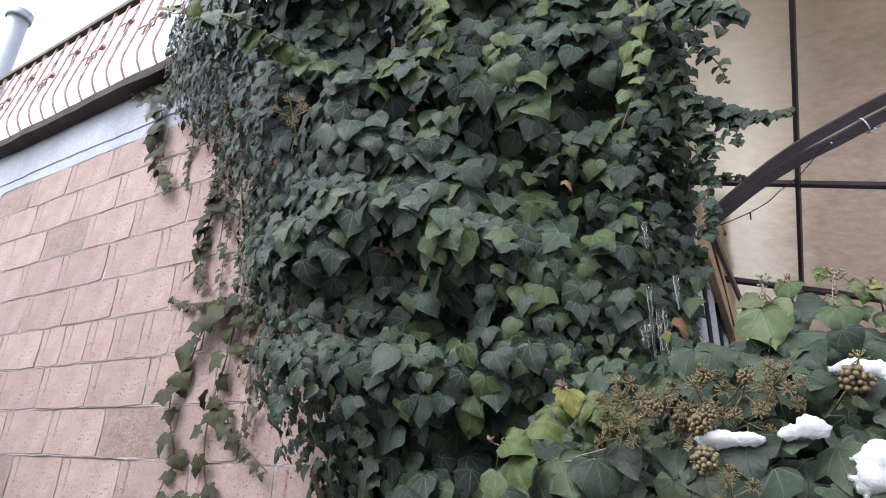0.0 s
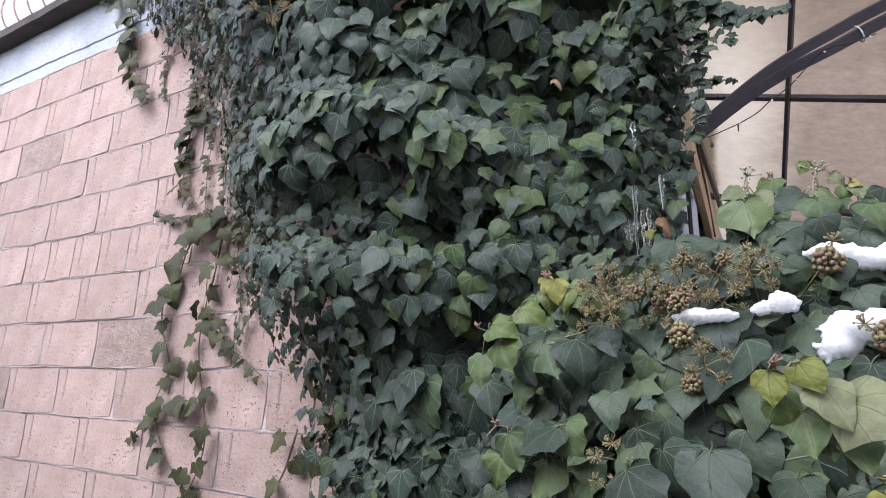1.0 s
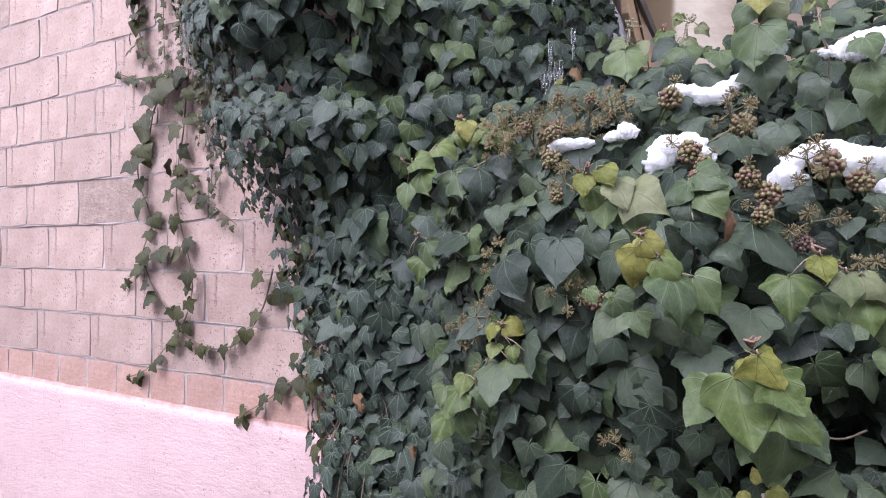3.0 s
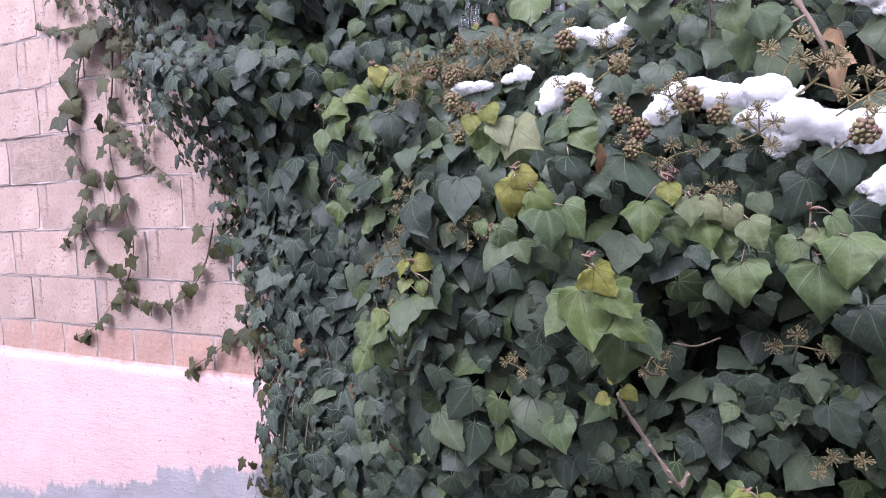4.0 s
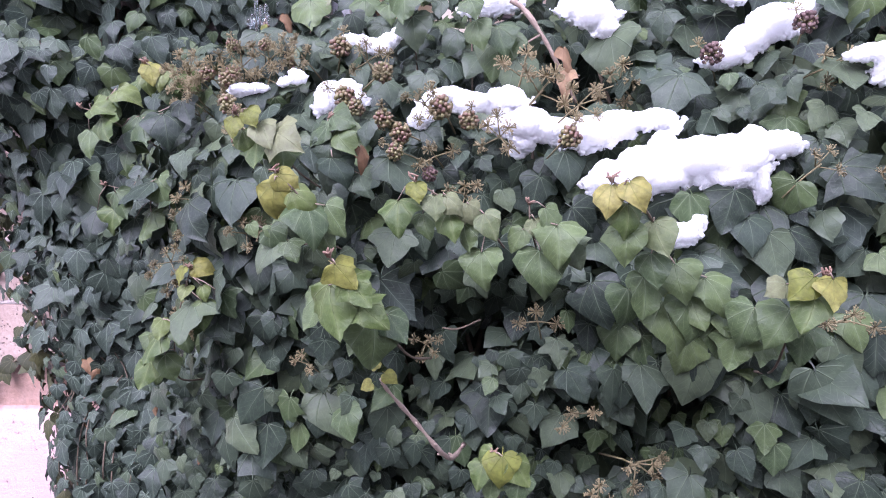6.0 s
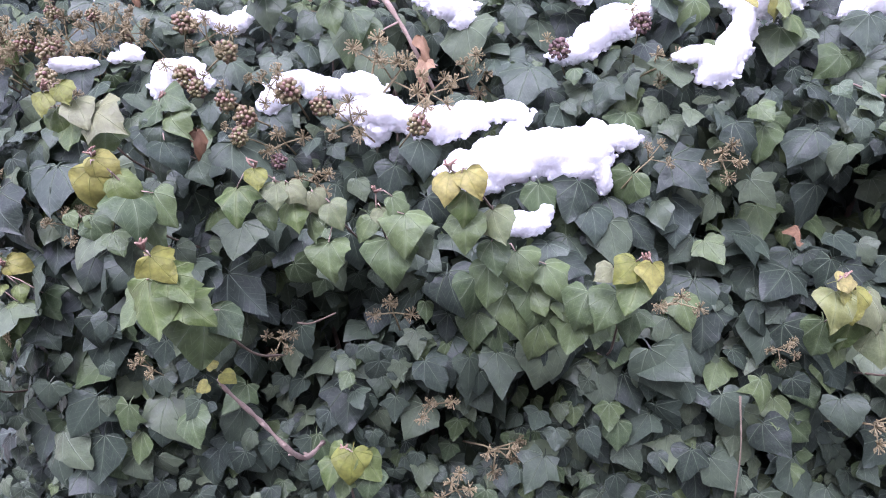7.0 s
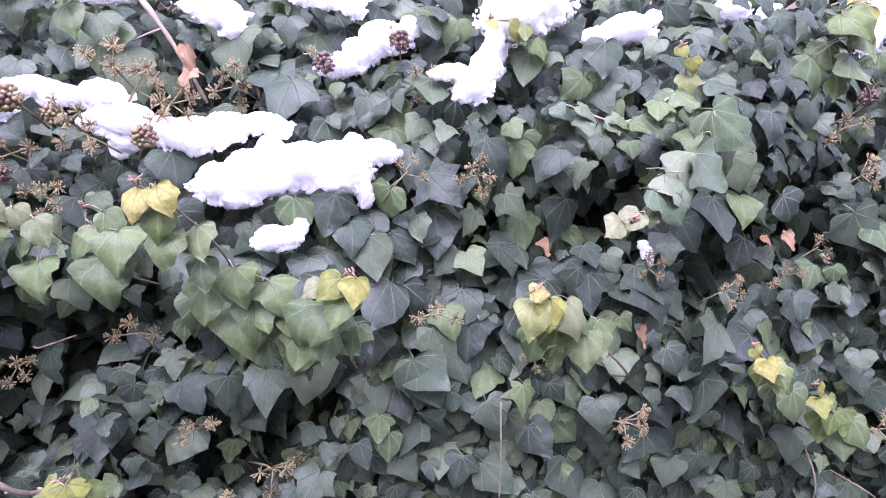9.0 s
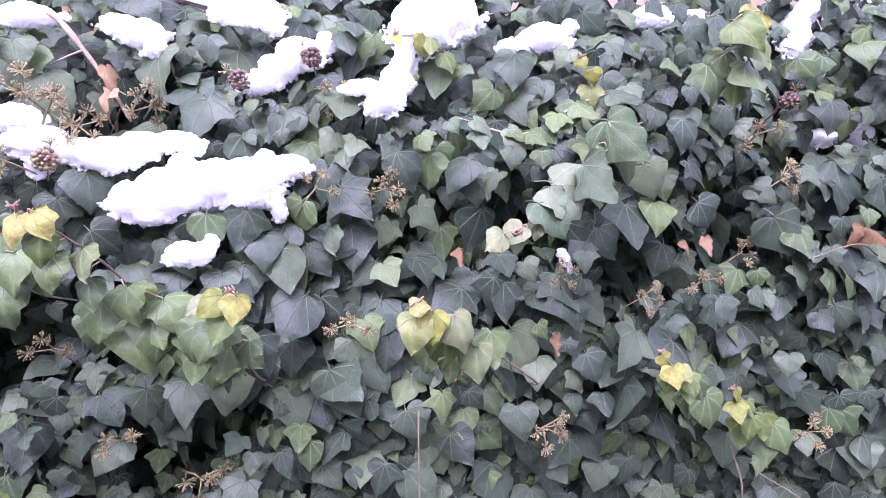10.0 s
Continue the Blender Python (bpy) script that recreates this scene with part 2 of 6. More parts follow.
GALV = rough_material("dull_zinc_sheet", [(0.3, (0.40, 0.42, 0.45)), (0.7, (0.56, 0.58, 0.60))], 4, 60, 0.5, 0.1, 0.001, metal=0.5)

# base of the wall: pink stucco with grey paint worn through below
PLINTH, ns, ls, b = nodes_of("pink_stucco_over_grey")
grain = noise_node(ns, ls, 75.0, 6.0, 0.7)
stain = noise_node(ns, ls, 5.0, 6.0, 0.65)
pink = ramp(ns, ls, stain, [(0.3, (0.600, 0.421, 0.404)), (0.7, (0.680, 0.491, 0.470))])
grey = ramp(ns, ls, stain, [(0.3, (0.26, 0.25, 0.26)), (0.7, (0.40, 0.38, 0.40))])
tc = ns.new("ShaderNodeTexCoord")
sep = ns.new("ShaderNodeSeparateXYZ")
ls.new(tc.outputs["Object"], sep.inputs[0])
ragged = math_node(ns, ls, "MULTIPLY_ADD", noise_node(ns, ls, 6.0, 8.0, 0.7, stretch=(1, 1, 0.6)), 0.40)
ragged.node.inputs[2].default_value = 0.078
tilted = math_node(ns, ls, "MULTIPLY_ADD", sep.outputs[0], -0.23)
ls.new(sep.outputs[2], tilted.node.inputs[2])
edge = math_node(ns, ls, "MULTIPLY", math_node(ns, ls, "SUBTRACT", ragged, math_node(ns, ls, "SUBTRACT", tilted, 0.22)), 60.0, clamp=True)
stroke = noise_node(ns, ls, 30.0, 6.0, 0.7, stretch=(0.35, 1.0, 1.6))
# Shading along the stucco's strokes is multiplied into the pink.
pink = mix_rgb(ns, ls, 1.0, pink, ramp(ns, ls, stroke, [(0.28, (0.90, 0.885, 0.885)), (0.5, (1.0, 1.0, 1.0))]), "MULTIPLY")
speck = math_node(ns, ls, "MULTIPLY", math_node(ns, ls, "SUBTRACT", noise_node(ns, ls, 55.0, 3.0, 0.6), 0.635, clamp=True), 8.0, clamp=True)
pink = mix_rgb(ns, ls, speck, pink, (0.30, 0.20, 0.19))
dust = math_node(ns, ls, "MULTIPLY_ADD", noise_node(ns, ls, 14.0, 6.0, 0.7), 0.05)
ls.new(math_node(ns, ls, "SUBTRACT", sep.outputs[2], 0.672), dust.node.inputs[2])
pink = mix_rgb(ns, ls, math_node(ns, ls, "MULTIPLY", dust, 45.0, clamp=True), pink, (0.40, 0.22, 0.18))
ls.new(mix_rgb(ns, ls, edge, pink, grey), b.inputs["Base Color"])
b.inputs["Roughness"].default_value = 0.95
bump(ns, ls, b, math_node(ns, ls, "ADD", grain, math_node(ns, ls, "MULTIPLY", stroke, 0.6)), 0.75, 0.007)

# snow
SNOW, ns, ls, b = nodes_of("old_wet_snow")
b.inputs["Base Color"].default_value = (0.96, 0.96, 0.96, 1)
b.inputs["Roughness"].default_value = 0.6
b.inputs["Subsurface Weight"].default_value, b.inputs["Subsurface Scale"].default_value = 1.0, 0.05
b.inputs["Subsurface Radius"].default_value = (1.0, 1.0, 1.0)
bump(ns, ls, b, noise_node(ns, ls, 140.0, 6.0, 0.7), 0.7, 0.006)

# ice
ICE, ns, ls, b = nodes_of("clear_ice")
b.inputs["Base Color"].default_value = (0.92, 0.96, 0.98, 1)
b.inputs["Transmission Weight"].default_value, b.inputs["Roughness"].default_value, b.inputs["IOR"].default_value = 1.0, 0.02, 1.31
bump(ns, ls, b, noise_node(ns, ls, 60.0, 3.0, 0.5), 0.2, 0.003)

# translucent sheet of the canopy, brown grime in bands, paler beside the building, darker upward
SHEET, ns, ls, b = nodes_of("grimy_translucent_sheet")
streak = noise_node(ns, ls, 1.6, 6.0, 0.65, stretch=(1.0, 3.0, 1.0))
speck = noise_node(ns, ls, 16.0, 8.0, 0.75, stretch=(1.0, 2.0, 1.0))
tc = ns.new("ShaderNodeTexCoord")
sep = ns.new("ShaderNodeSeparateXYZ")
ls.new(tc.outputs["Object"], sep.inputs[0])
side = math_node(ns, ls, "ADD", math_node(ns, ls, "MULTIPLY", math_node(ns, ls, "ADD", sep.outputs[0], 0.24), 3.0), math_node(ns, ls, "MULTIPLY", math_node(ns, ls, "SUBTRACT", streak, 0.5), 1.6), clamp=True)
cream_tone = ramp(ns, ls, speck, [(0.3, (0.760, 0.691, 0.593)), (0.7, (0.887, 0.820, 0.728))])
brown_tone = ramp(ns, ls, speck, [(0.25, (0.42, 0.355, 0.30)), (0.75, (0.66, 0.58, 0.505))])
col = mix_rgb(ns, ls, side, cream_tone, brown_tone)
# Darker brown towards the upper end, broken up by noise.
high = math_node(ns, ls, "SUBTRACT", math_node(ns, ls, "MULTIPLY", sep.outputs[1], -0.9), math_node(ns, ls, "MULTIPLY", math_node(ns, ls, "SUBTRACT", streak, 0.45), 0.8), clamp=True)
col = mix_rgb(ns, ls, math_node(ns, ls, "MULTIPLY", high, 0.75), col, (0.27, 0.225, 0.165))
near_edge = math_node(ns, ls, "ADD", math_node(ns, ls, "MULTIPLY", math_node(ns, ls, "SUBTRACT", -0.345, sep.outputs[0]), 30.0), math_node(ns, ls, "MULTIPLY", math_node(ns, ls, "SUBTRACT", streak, 0.5), 3.0), clamp=True)
near_edge = math_node(ns, ls, "MULTIPLY", near_edge, math_node(ns, ls, "MULTIPLY", math_node(ns, ls, "SUBTRACT", sep.outputs[1], 0.06), 8.0, clamp=True))
col = mix_rgb(ns, ls, math_node(ns, ls, "MULTIPLY", near_edge, 0.85), col, (0.40, 0.33, 0.24))
ls.new(col, b.inputs["Base Color"])
b.inputs["Roughness"].default_value = 0.4
tr = ns.new("ShaderNodeBsdfTranslucent")
ls.new(col, tr.inputs["Color"])
mx = ns.new("ShaderNodeMixShader")
mx.inputs[0].default_value = 0.93
ls.new(b.outputs[0], mx.inputs[1])
ls.new(tr.outputs[0], mx.inputs[2])
ls.new(mx.outputs[0], ns["Material Output"].inputs["Surface"])

# window glass
GLASS, ns, ls, b = nodes_of("window_glass")
b.inputs["Base Color"].default_value = (0.9, 0.93, 0.95, 1)
b.inputs["Transmission Weight"].default_value, b.inputs["Roughness"].default_value = 0.9, 0.02


# ---- mesh tools ----
def mesh_of(name, verts, faces, material, smooth=True, uv=None):
    me = bpy.data.meshes.new(name)
    me.from_pydata([tuple(v) for v in verts], [], [tuple(f) for f in faces])
    if uv is not None:
        layer = me.uv_layers.new(name="UVMap")
        loops = np.empty(len(me.loops), np.int32)
        me.loops.foreach_get("vertex_index", loops)
        layer.data.foreach_set("uv", np.asarray(uv, np.float32)[loops].ravel())
    me.polygons.foreach_set("use_smooth", [smooth] * len(me.polygons))
    for mt in material if isinstance(material, (list, tuple)) else (material,):
        me.materials.append(mt)
    me.update()
    return me


def part(name, me, parent, m=None, label=""):
    """One mesh object under a thing or a part."""
    ob = new(name, me)
    ob.parent = parent
    if m is not None:
        ob.matrix_basis = m
    return tagged(ob, label)


def thing(name, label, category, group="", kind="", at=(0, 0, 0), data=None):
    ob = new(name, data)
    ob.location = at
    return tagged(ob, label, category, group, kind)


def box(x0, y0, z0, x1, y1, z1, bevel=0.0):
    bm = bmesh.new()
    bmesh.ops.create_cube(bm, size=1.0)
    for v in bm.verts:
        v.co = Vector(((x0 + x1) / 2 + v.co.x * (x1 - x0), (y0 + y1) / 2 + v.co.y * (y1 - y0), (z0 + z1) / 2 + v.co.z * (z1 - z0)))
    if bevel:
        bmesh.ops.bevel(bm, geom=bm.edges[:], offset=bevel, segments=2, affect="EDGES", profile=0.6)
    return bm


def bm_mesh(name, bm, material, smooth=False):
    me = bpy.data.meshes.new(name)
    bm.to_mesh(me)
    bm.free()
    me.polygons.foreach_set("use_smooth", [smooth] * len(me.polygons))
    me.materials.append(material)
    return me


def smooth_line(points, n=6):
    """Catmull-Rom through the points."""
    p = [Vector(q) for q in points]
    if len(p) < 3:
        return p
    p = [p[0] * 2 - p[1], *p, p[-1] * 2 - p[-2]]
    out = []
    for i in range(1, len(p) - 2):
        a, b_, c, d = p[i - 1 : i + 3]
        for k in range(n):
            t = k / n
            out.append(0.5 * ((2 * b_) + (c - a) * t + (2 * a - 5 * b_ + 4 * c - d) * t * t + (3 * b_ - a - 3 * c + d) * t**3))
    out.append(p[-2])
    return out


def tube(points, r0, r1=None, sides=6, wobble=0.0):
    """Verts and faces of a tapered tube along points."""
    r1 = r0 if r1 is None else r1
    pts = [Vector(q) for q in points]
    verts, faces, n = [], [], len(pts)
    ref = Vector((0.31, 0.17, 0.93)).normalized()
    for i, p in enumerate(pts):
        d = (pts[min(i + 1, n - 1)] - pts[max(i - 1, 0)]).normalized()
        u = d.cross(ref)
        if u.length < 0.1:
            u = d.cross(Vector((1, 0, 0)))
        u.normalize()
        w = d.cross(u)
        r = (r0 + (r1 - r0) * i / max(n - 1, 1)) * (1 + wobble * R.uniform(-1, 1))
        for k in range(sides):
            a = 2 * math.pi * k / sides
            verts.append(p + (u * math.cos(a) + w * math.sin(a)) * r)
    for i in range(n - 1):
        for k in range(sides):
            a, b_ = i * sides + k, i * sides + (k + 1) % sides
            faces.append((a, b_, b_ + sides, a + sides))
    faces.append(tuple(range(sides))[::-1])
    faces.append(tuple(range((n - 1) * sides, n * sides)))
    return verts, faces


def join(*pieces):
    verts, faces = [], []
    for v, f in pieces:
        o = len(verts)
        verts += list(v)
        faces += [tuple(i + o for i in q) for q in f]
    return verts, faces


def ball(c, r, rings=5, seg=7, squash=1.0):
    verts, faces = [Vector(c) + Vector((0, 0, r * squash))], []
    for i in range(1, rings):
        a = math.pi * i / rings
        for k in range(seg):
            t = 2 * math.pi * k / seg
            verts.append(Vector(c) + Vector((r * math.sin(a) * math.cos(t), r * math.sin(a) * math.sin(t), r * squash * math.cos(a))))
    verts.append(Vector(c) - Vector((0, 0, r * squash)))
    for k in range(seg):
        faces.append((0, 1 + k, 1 + (k + 1) % seg))
        for i in range(rings - 2):
            a, b_ = 1 + i * seg + k, 1 + i * seg + (k + 1) % seg
            faces.append((a, a + seg, b_ + seg, b_))
        o = 1 + (rings - 2) * seg
        faces.append((len(verts) - 1, o + (k + 1) % seg, o + k))
    return verts, faces


# ---- ground and block wall ----
WALL_Y, WALL_END = 1.73, 0.24
GROUND_Z = -0.26
# the block wall runs slightly askew to the hedge
ASKEW = Matrix.Translation((-0.8, WALL_Y, 0)) @ pose(0, 0, 0, 0, 0, math.degrees(math.atan(0.024))) @ Matrix.Translation((0.8, -WALL_Y, 0))
gv = [(x, y, GROUND_Z) for x in (-400, -8, 0, 8, 400) for y in (-400, -8, 0, 8, 400)]
gf = [(i * 5 + j, (i + 1) * 5 + j, (i + 1) * 5 + j + 1, i * 5 + j + 1) for i in range(4) for j in range(4)]
tagged(new("ground", mesh_of("ground", gv, gf, GROUND, False)), "dark wet asphalt yard with patches of slush", "ground", kind="structure")

wall = tagged(new("wall_front", bm_mesh("wall_front", box(-7.0, WALL_Y + 0.0018, GROUND_Z, WALL_END, WALL_Y + 0.25, 3.30), MORTAR)), "pink painted concrete block wall with mortar joints", "wall", kind="structure")
plinth_bm = bmesh.new()
PN, PM = 200, 20
grid = []
for i in range(PN + 1):
    col_ = []
    for j in range(PM + 1):
        x, z = -7.0 + (WALL_END + 7.0) * i / PN, GROUND_Z + (0.660 - GROUND_Z) * j / PM
        y = WALL_Y - 0.012 + 0.004 * noise.noise((x * 5, z * 5, 3.1))
        if j == PM:
            z += 0.006 * noise.noise((x * 9, 0.3, 0.7))
        col_.append(plinth_bm.verts.new((x, y, z)))
    col_.append(plinth_bm.verts.new((x, WALL_Y + 0.006, 0.668)))
    grid.append(col_)
for i in range(PN):
    for j in range(PM + 1):
        plinth_bm.faces.new((grid[i][j], grid[i + 1][j], grid[i + 1][j + 1], grid[i][j + 1]))
plinth = tagged(new("plinth", bm_mesh("plinth", plinth_bm, PLINTH, True)), "bright pink stucco base, grey paint showing below", "wall base", kind="structure")

# coping slab, limewashed band under it
cop = box(-7.0, WALL_Y - 0.10, 3.310, WALL_END + 0.05, WALL_Y + 0.45, 3.365)
bmesh.ops.subdivide_edges(cop, edges=[e for e in cop.edges if abs(e.verts[0].co.x - e.verts[1].co.x) > 1], cuts=60)
for v in cop.verts:
    v.co += Vector((0, 0.012 * noise.noise(v.co * 3.0), 0.010 * noise.noise(v.co * 4.0 + Vector((5, 5, 5)))))
coping = tagged(new("coping", bm_mesh("coping", cop, COPING)), "dark weathered concrete coping along the wall top", "coping", kind="structure")

# side wall of the building behind the ivy
tagged(new("wall_side", bm_mesh("wall_side", box(WALL_END - 0.2, WALL_Y + 0.262, GROUND_Z, WALL_END, 7.0, 2.30), PLASTER)), "plain plastered side wall under the canopy", "wall", kind="structure")

# ---- railing on the coping ----
railing = thing("terrace_railing", "rusty pink wrought-iron railing with bellied balusters", "railing", at=(0, 0, 3.37))
RY = WALL_Y - 0.02
part("top_rail", bm_mesh("top_rail", box(-7.0, RY - 0.02, 0.75, -0.4, RY + 0.02, 0.785, 0.006), RAIL_TOP), railing, label="olive-brown flat top rail")
part("bottom_rail", bm_mesh("bottom_rail", box(-7.0, RY - 0.012, 0.001, -0.4, RY + 0.012, 0.016, 0.003), RAIL_PINK), railing)
bv = smooth_line([(0, 0, 0.012), (0, -0.055, 0.05), (0, -0.09, 0.13), (0, -0.08, 0.24), (0, -0.052, 0.40), (0, -0.026, 0.58), (0, 0, 0.755)], 6)
baluster_me = mesh_of("baluster", *tube(bv, 0.0068, 0.0068, 6), RAIL_PINK)
upper = [p for p in bv if p.z > 0.27]
twisted_me = mesh_of("baluster", *join(tube([p for p in bv if p.z < 0.29], 0.0068, 0.0068, 6), *[tube([p + Vector((0.0048 * math.cos(k * 0.9 + a + m * 0.45), 0.0048 * math.sin(k * 0.9 + a + m * 0.45), 0.5 * m * (q_.z - p.z))) for k, (p, q_) in enumerate(zip(upper, upper[1:] + upper[-1:])) for m in (0, 1)], 0.0048, 0.0048, 5) for a in (0, math.pi)]), RAIL_PINK)
scroll_pts = [(0.040 * math.cos(a), 0.008 * math.sin(2 * a), 0.024 * math.sin(a)) for a in [-2.5 + k * 0.5 for k in range(11)]]
scroll_me = mesh_of("scroll", *tube(scroll_pts, 0.0055, 0.0045, 5), RAIL_PINK)
collar_me = bm_mesh("collar", box(-0.017, -0.014, -0.014, 0.017, 0.014, 0.014, 0.003), RAIL_PINK)
for i in range(44):
    x = -6.9 + 0.146 * i
    part("baluster", twisted_me if i % 2 else baluster_me, railing, pose(x, RY, 0))
    if i % 4 == 1:
        part("scroll", scroll_me, railing, pose(x - 0.03, RY - 0.045, 0.50, 0, -20, 0))
        part("collar", collar_me, railing, pose(x + 0.02, RY - 0.045, 0.52, 0, -20, 0), "rusty flat collar")
    if i % 4 == 3:
        part("scroll", scroll_me, railing, pose(x - 0.04, RY - 0.07, 0.34, 0, -25, 0))
        part("scroll", scroll_me, railing, pose(x + 0.05, RY - 0.07, 0.36, 0, 155, 0))
        part("collar", collar_me, railing, pose(x + 0.085, RY - 0.06, 0.40, 0, -25, 0), "rusty flat collar")
FLUE = (-7.62, 2.36, 3.36)
flue = thing("flue_pipe", "pale zinc flue pipe with a flared cap above the terrace", "flue pipe", at=FLUE)
part("pipe", mesh_of("pipe", *tube([(0, 0, 0), (0, 0, 3.42)], 0.12, 0.12, 20), GALV), flue)
part("cap", mesh_of("cap", *tube([(0, 0, 3.41), (0, 0, 3.45), (0, 0, 3.53)], 0.145, 0.15, 20), GALV), flue)
tagged(new("terrace_floor", bm_mesh("terrace_floor", box(-8.2, WALL_Y + 0.455, 3.2, WALL_END, 7.0, 3.36), COPING)), "concrete terrace slab behind the railing", "floor", kind="structure")

# ---- canopy behind the hedge ----
A0 = Vector((0.643, 3.45, 2.83))
D1, D2 = Vector((0.9376, -0.141, -0.3178)).normalized(), Vector((-0.0908, 0.7832, -0.6151)).normalized()
D2 = (D2 - D1 * D1.dot(D2)).normalized()
DN = D1.cross(D2)
ROOF = Matrix((D1, D2, DN)).transposed().to_4x4()
ROOF.translation = A0
canopy = thing("canopy_roof", "brown-tinted translucent sheet canopy on dark steel frame", "canopy", kind="structure")
canopy.matrix_basis = ROOF
ROWS_V = [0.66 * k for k in (-3.4, -1.75, 0, 1, 2, 3, 4)]
for v0, v1 in zip(ROWS_V, ROWS_V[1:]):
    for x0, x1 in ((-0.90, 0.0), (0.0, 1.6), (1.6, 3.2)):
        part("sheet", bm_mesh("sheet", box(x0 + 0.004, v0 + 0.004, -0.004, x1 - 0.004, v1 - 0.004, 0.004), SHEET), canopy)
sgn = 1 if DN.z < 0 else -1
rail_me = bm_mesh("purlin", box(-0.90, -0.011, -0.02, 3.2, 0.011, 0.02, 0.003), STEEL)
bar_me = bm_mesh("rafter", box(-0.001, -2.24, -0.02, 0.017, 2.64, 0.02, 0.003), STEEL)
for v in ROWS_V:
    part("purlin", rail_me, canopy, pose(0, v, sgn * 0.028))
edge_me = bm_mesh("rafter", box(-0.008, -2.24, -0.02, 0.008, 2.64, 0.0, 0.002), STEEL)
part("rafter", edge_me, canopy, pose(-0.90, 0, sgn * 0.05))
for x in (0.0, 1.6, 3.2):
    part("rafter", bar_me, canopy, pose(x, 0, sgn * 0.05))


def arch(name, pts, r):
    ob = thing(name, "dark painted double-tube steel arch rib", "arch rib", group="canopy ribs")
    for dz in (0.0, -0.062):
        line = smooth_line([(p[0], p[1] + 0.0, p[2] + dz * min(1.0, 0.15 + 1.6 * i / (len(pts) - 1))) for i, p in enumerate(pts)], 6)
        part("tube", mesh_of("tube", *tube(line, r, r, 4), STEEL, False), ob)
    run = (Vector(pts[5]) - Vector(pts[4])).normalized()
    side = run.cross(Vector((0, 0, 1))).normalized()
    mid = (Vector(pts[4]) + Vector(pts[5])) * 0.5 - Vector((0, 0, 0.062))
    part("clip", mesh_of("clip", *tube([mid + (side * math.cos(a) + side.cross(run) * math.sin(a)) * 0.033 for a in [k * 0.5236 for k in range(13)]], 0.003, 0.003, 5), WHITE_PAINT), ob, label="pale cable tie")
    return ob


EY0 = Vector((0.468, 0.335, 1.422))


def along(w, d):
    return EY0 + Vector(w) * d


S = 2.6
arch_pts = [along((-0.12, 0.9226, 0.350), S), along((-0.0866, 0.9226, 0.376), S), along((-0.0095, 0.905, 0.4252), S * 1.02), along((0.0482, 0.8901, 0.4532), S * 1.037), along((0.1074, 0.8753, 0.4715), S * 1.054), along((0.1661, 0.8583, 0.4856), S * 1.075), along((0.30, 0.81, 0.505), S * 1.14), along((0.46, 0.74, 0.49), S * 1.25)]
arch("arch_rib", arch_pts, 0.029)
arch("arch_rib", [p + Vector((0.25, 1.9, -0.45)) for p in arch_pts], 0.03)

# cable of fairy lights along the rib
CABLE = [(0.257, 2.65, 2.341), (0.315, 2.65, 2.346), (0.37, 2.65, 2.361), (0.427, 2.65, 2.38), (0.487, 2.65, 2.408), (0.532, 2.65, 2.445), (0.575, 2.68, 2.485), (0.617, 2.70, 2.526), (0.652, 2.70, 2.562), (0.693, 2.69, 2.602), (0.749, 2.66, 2.618), (0.803, 2.70, 2.637), (0.889, 2.70, 2.652)]
cable = thing("light_string", "thin black cable of small fairy lights on the rib", "light string")
cp = smooth_line(CABLE, 5)
part("cable", mesh_of("cable", *tube(cp, 0.0022, 0.0022, 5), BLACK), cable)
for i in range(4, len(cp), 11):
    q = cp[i]
    part("bulb", mesh_of("bulb", *ball(q - Vector((0, 0.004, 0.006)), 0.0042, 5, 8), WHITE_PAINT), cable, label="tiny pale fairy light")
part("socket", mesh_of("socket", *tube([(0.419, 2.65, 2.374), (0.418, 2.648, 2.345)], 0.003, 0.0025, 5), BLACK), cable)
withered = thing("withered_tendril", "dry brown leaf scrap hanging from the cable", "leaf scrap")
part("scrap", mesh_of("scrap", *join(tube(smooth_line([(0.320, 2.648, 2.347), (0.318, 2.645, 2.330), (0.322, 2.645, 2.316)], 4), 0.0016, 0.0016, 5), ball((0.322, 2.645, 2.306), 0.007, 5, 7, 1.7)), STEM), withered)

# window, pine board and gutter on the side wall
win = thing("window_1", "white framed window in the side wall under the canopy", "window", kind="structure", at=(WALL_END, 0, 0))
for y0, y1, z0, z1 in ((1.995, 3.3, 1.25, 1.32), (1.995, 3.3, 1.99, 2.055), (1.995, 2.075, 1.32, 1.99), (3.22, 3.3, 1.32, 1.99), (2.30, 2.37, 1.32, 1.99), (2.62, 2.68, 1.32, 1.99)):
    part("window_frame", bm_mesh("window_frame", box(0.002, y0, z0, 0.036, y1, z1, 0.006), WHITE_PAINT), win)
part("pane", bm_mesh("pane", box(0.012, 2.075, 1.32, 0.018, 3.22, 1.99), GLASS), win)
for y in (2.2, 2.35, 2.5, 2.8, 2.95, 3.1):
    part("window_bar", mesh_of("window_bar", *tube([(0.028, y, 1.30), (0.028, y, 2.01)], 0.006, 0.007, 6), BLACK), win, label="thin black window bar")
board = thing("pine_board", "pale raw pine fascia board sloping down beside the window", "board")
plank = box(WALL_END + 0.038, 2.12, -0.10, WALL_END + 0.062, 3.7, 0.10, 0.004)
for v in plank.verts:
    v.co.z += 2.07 - 0.31 * (v.co.y - 2.4)
part("board", bm_mesh("board", plank, PLANK), board)
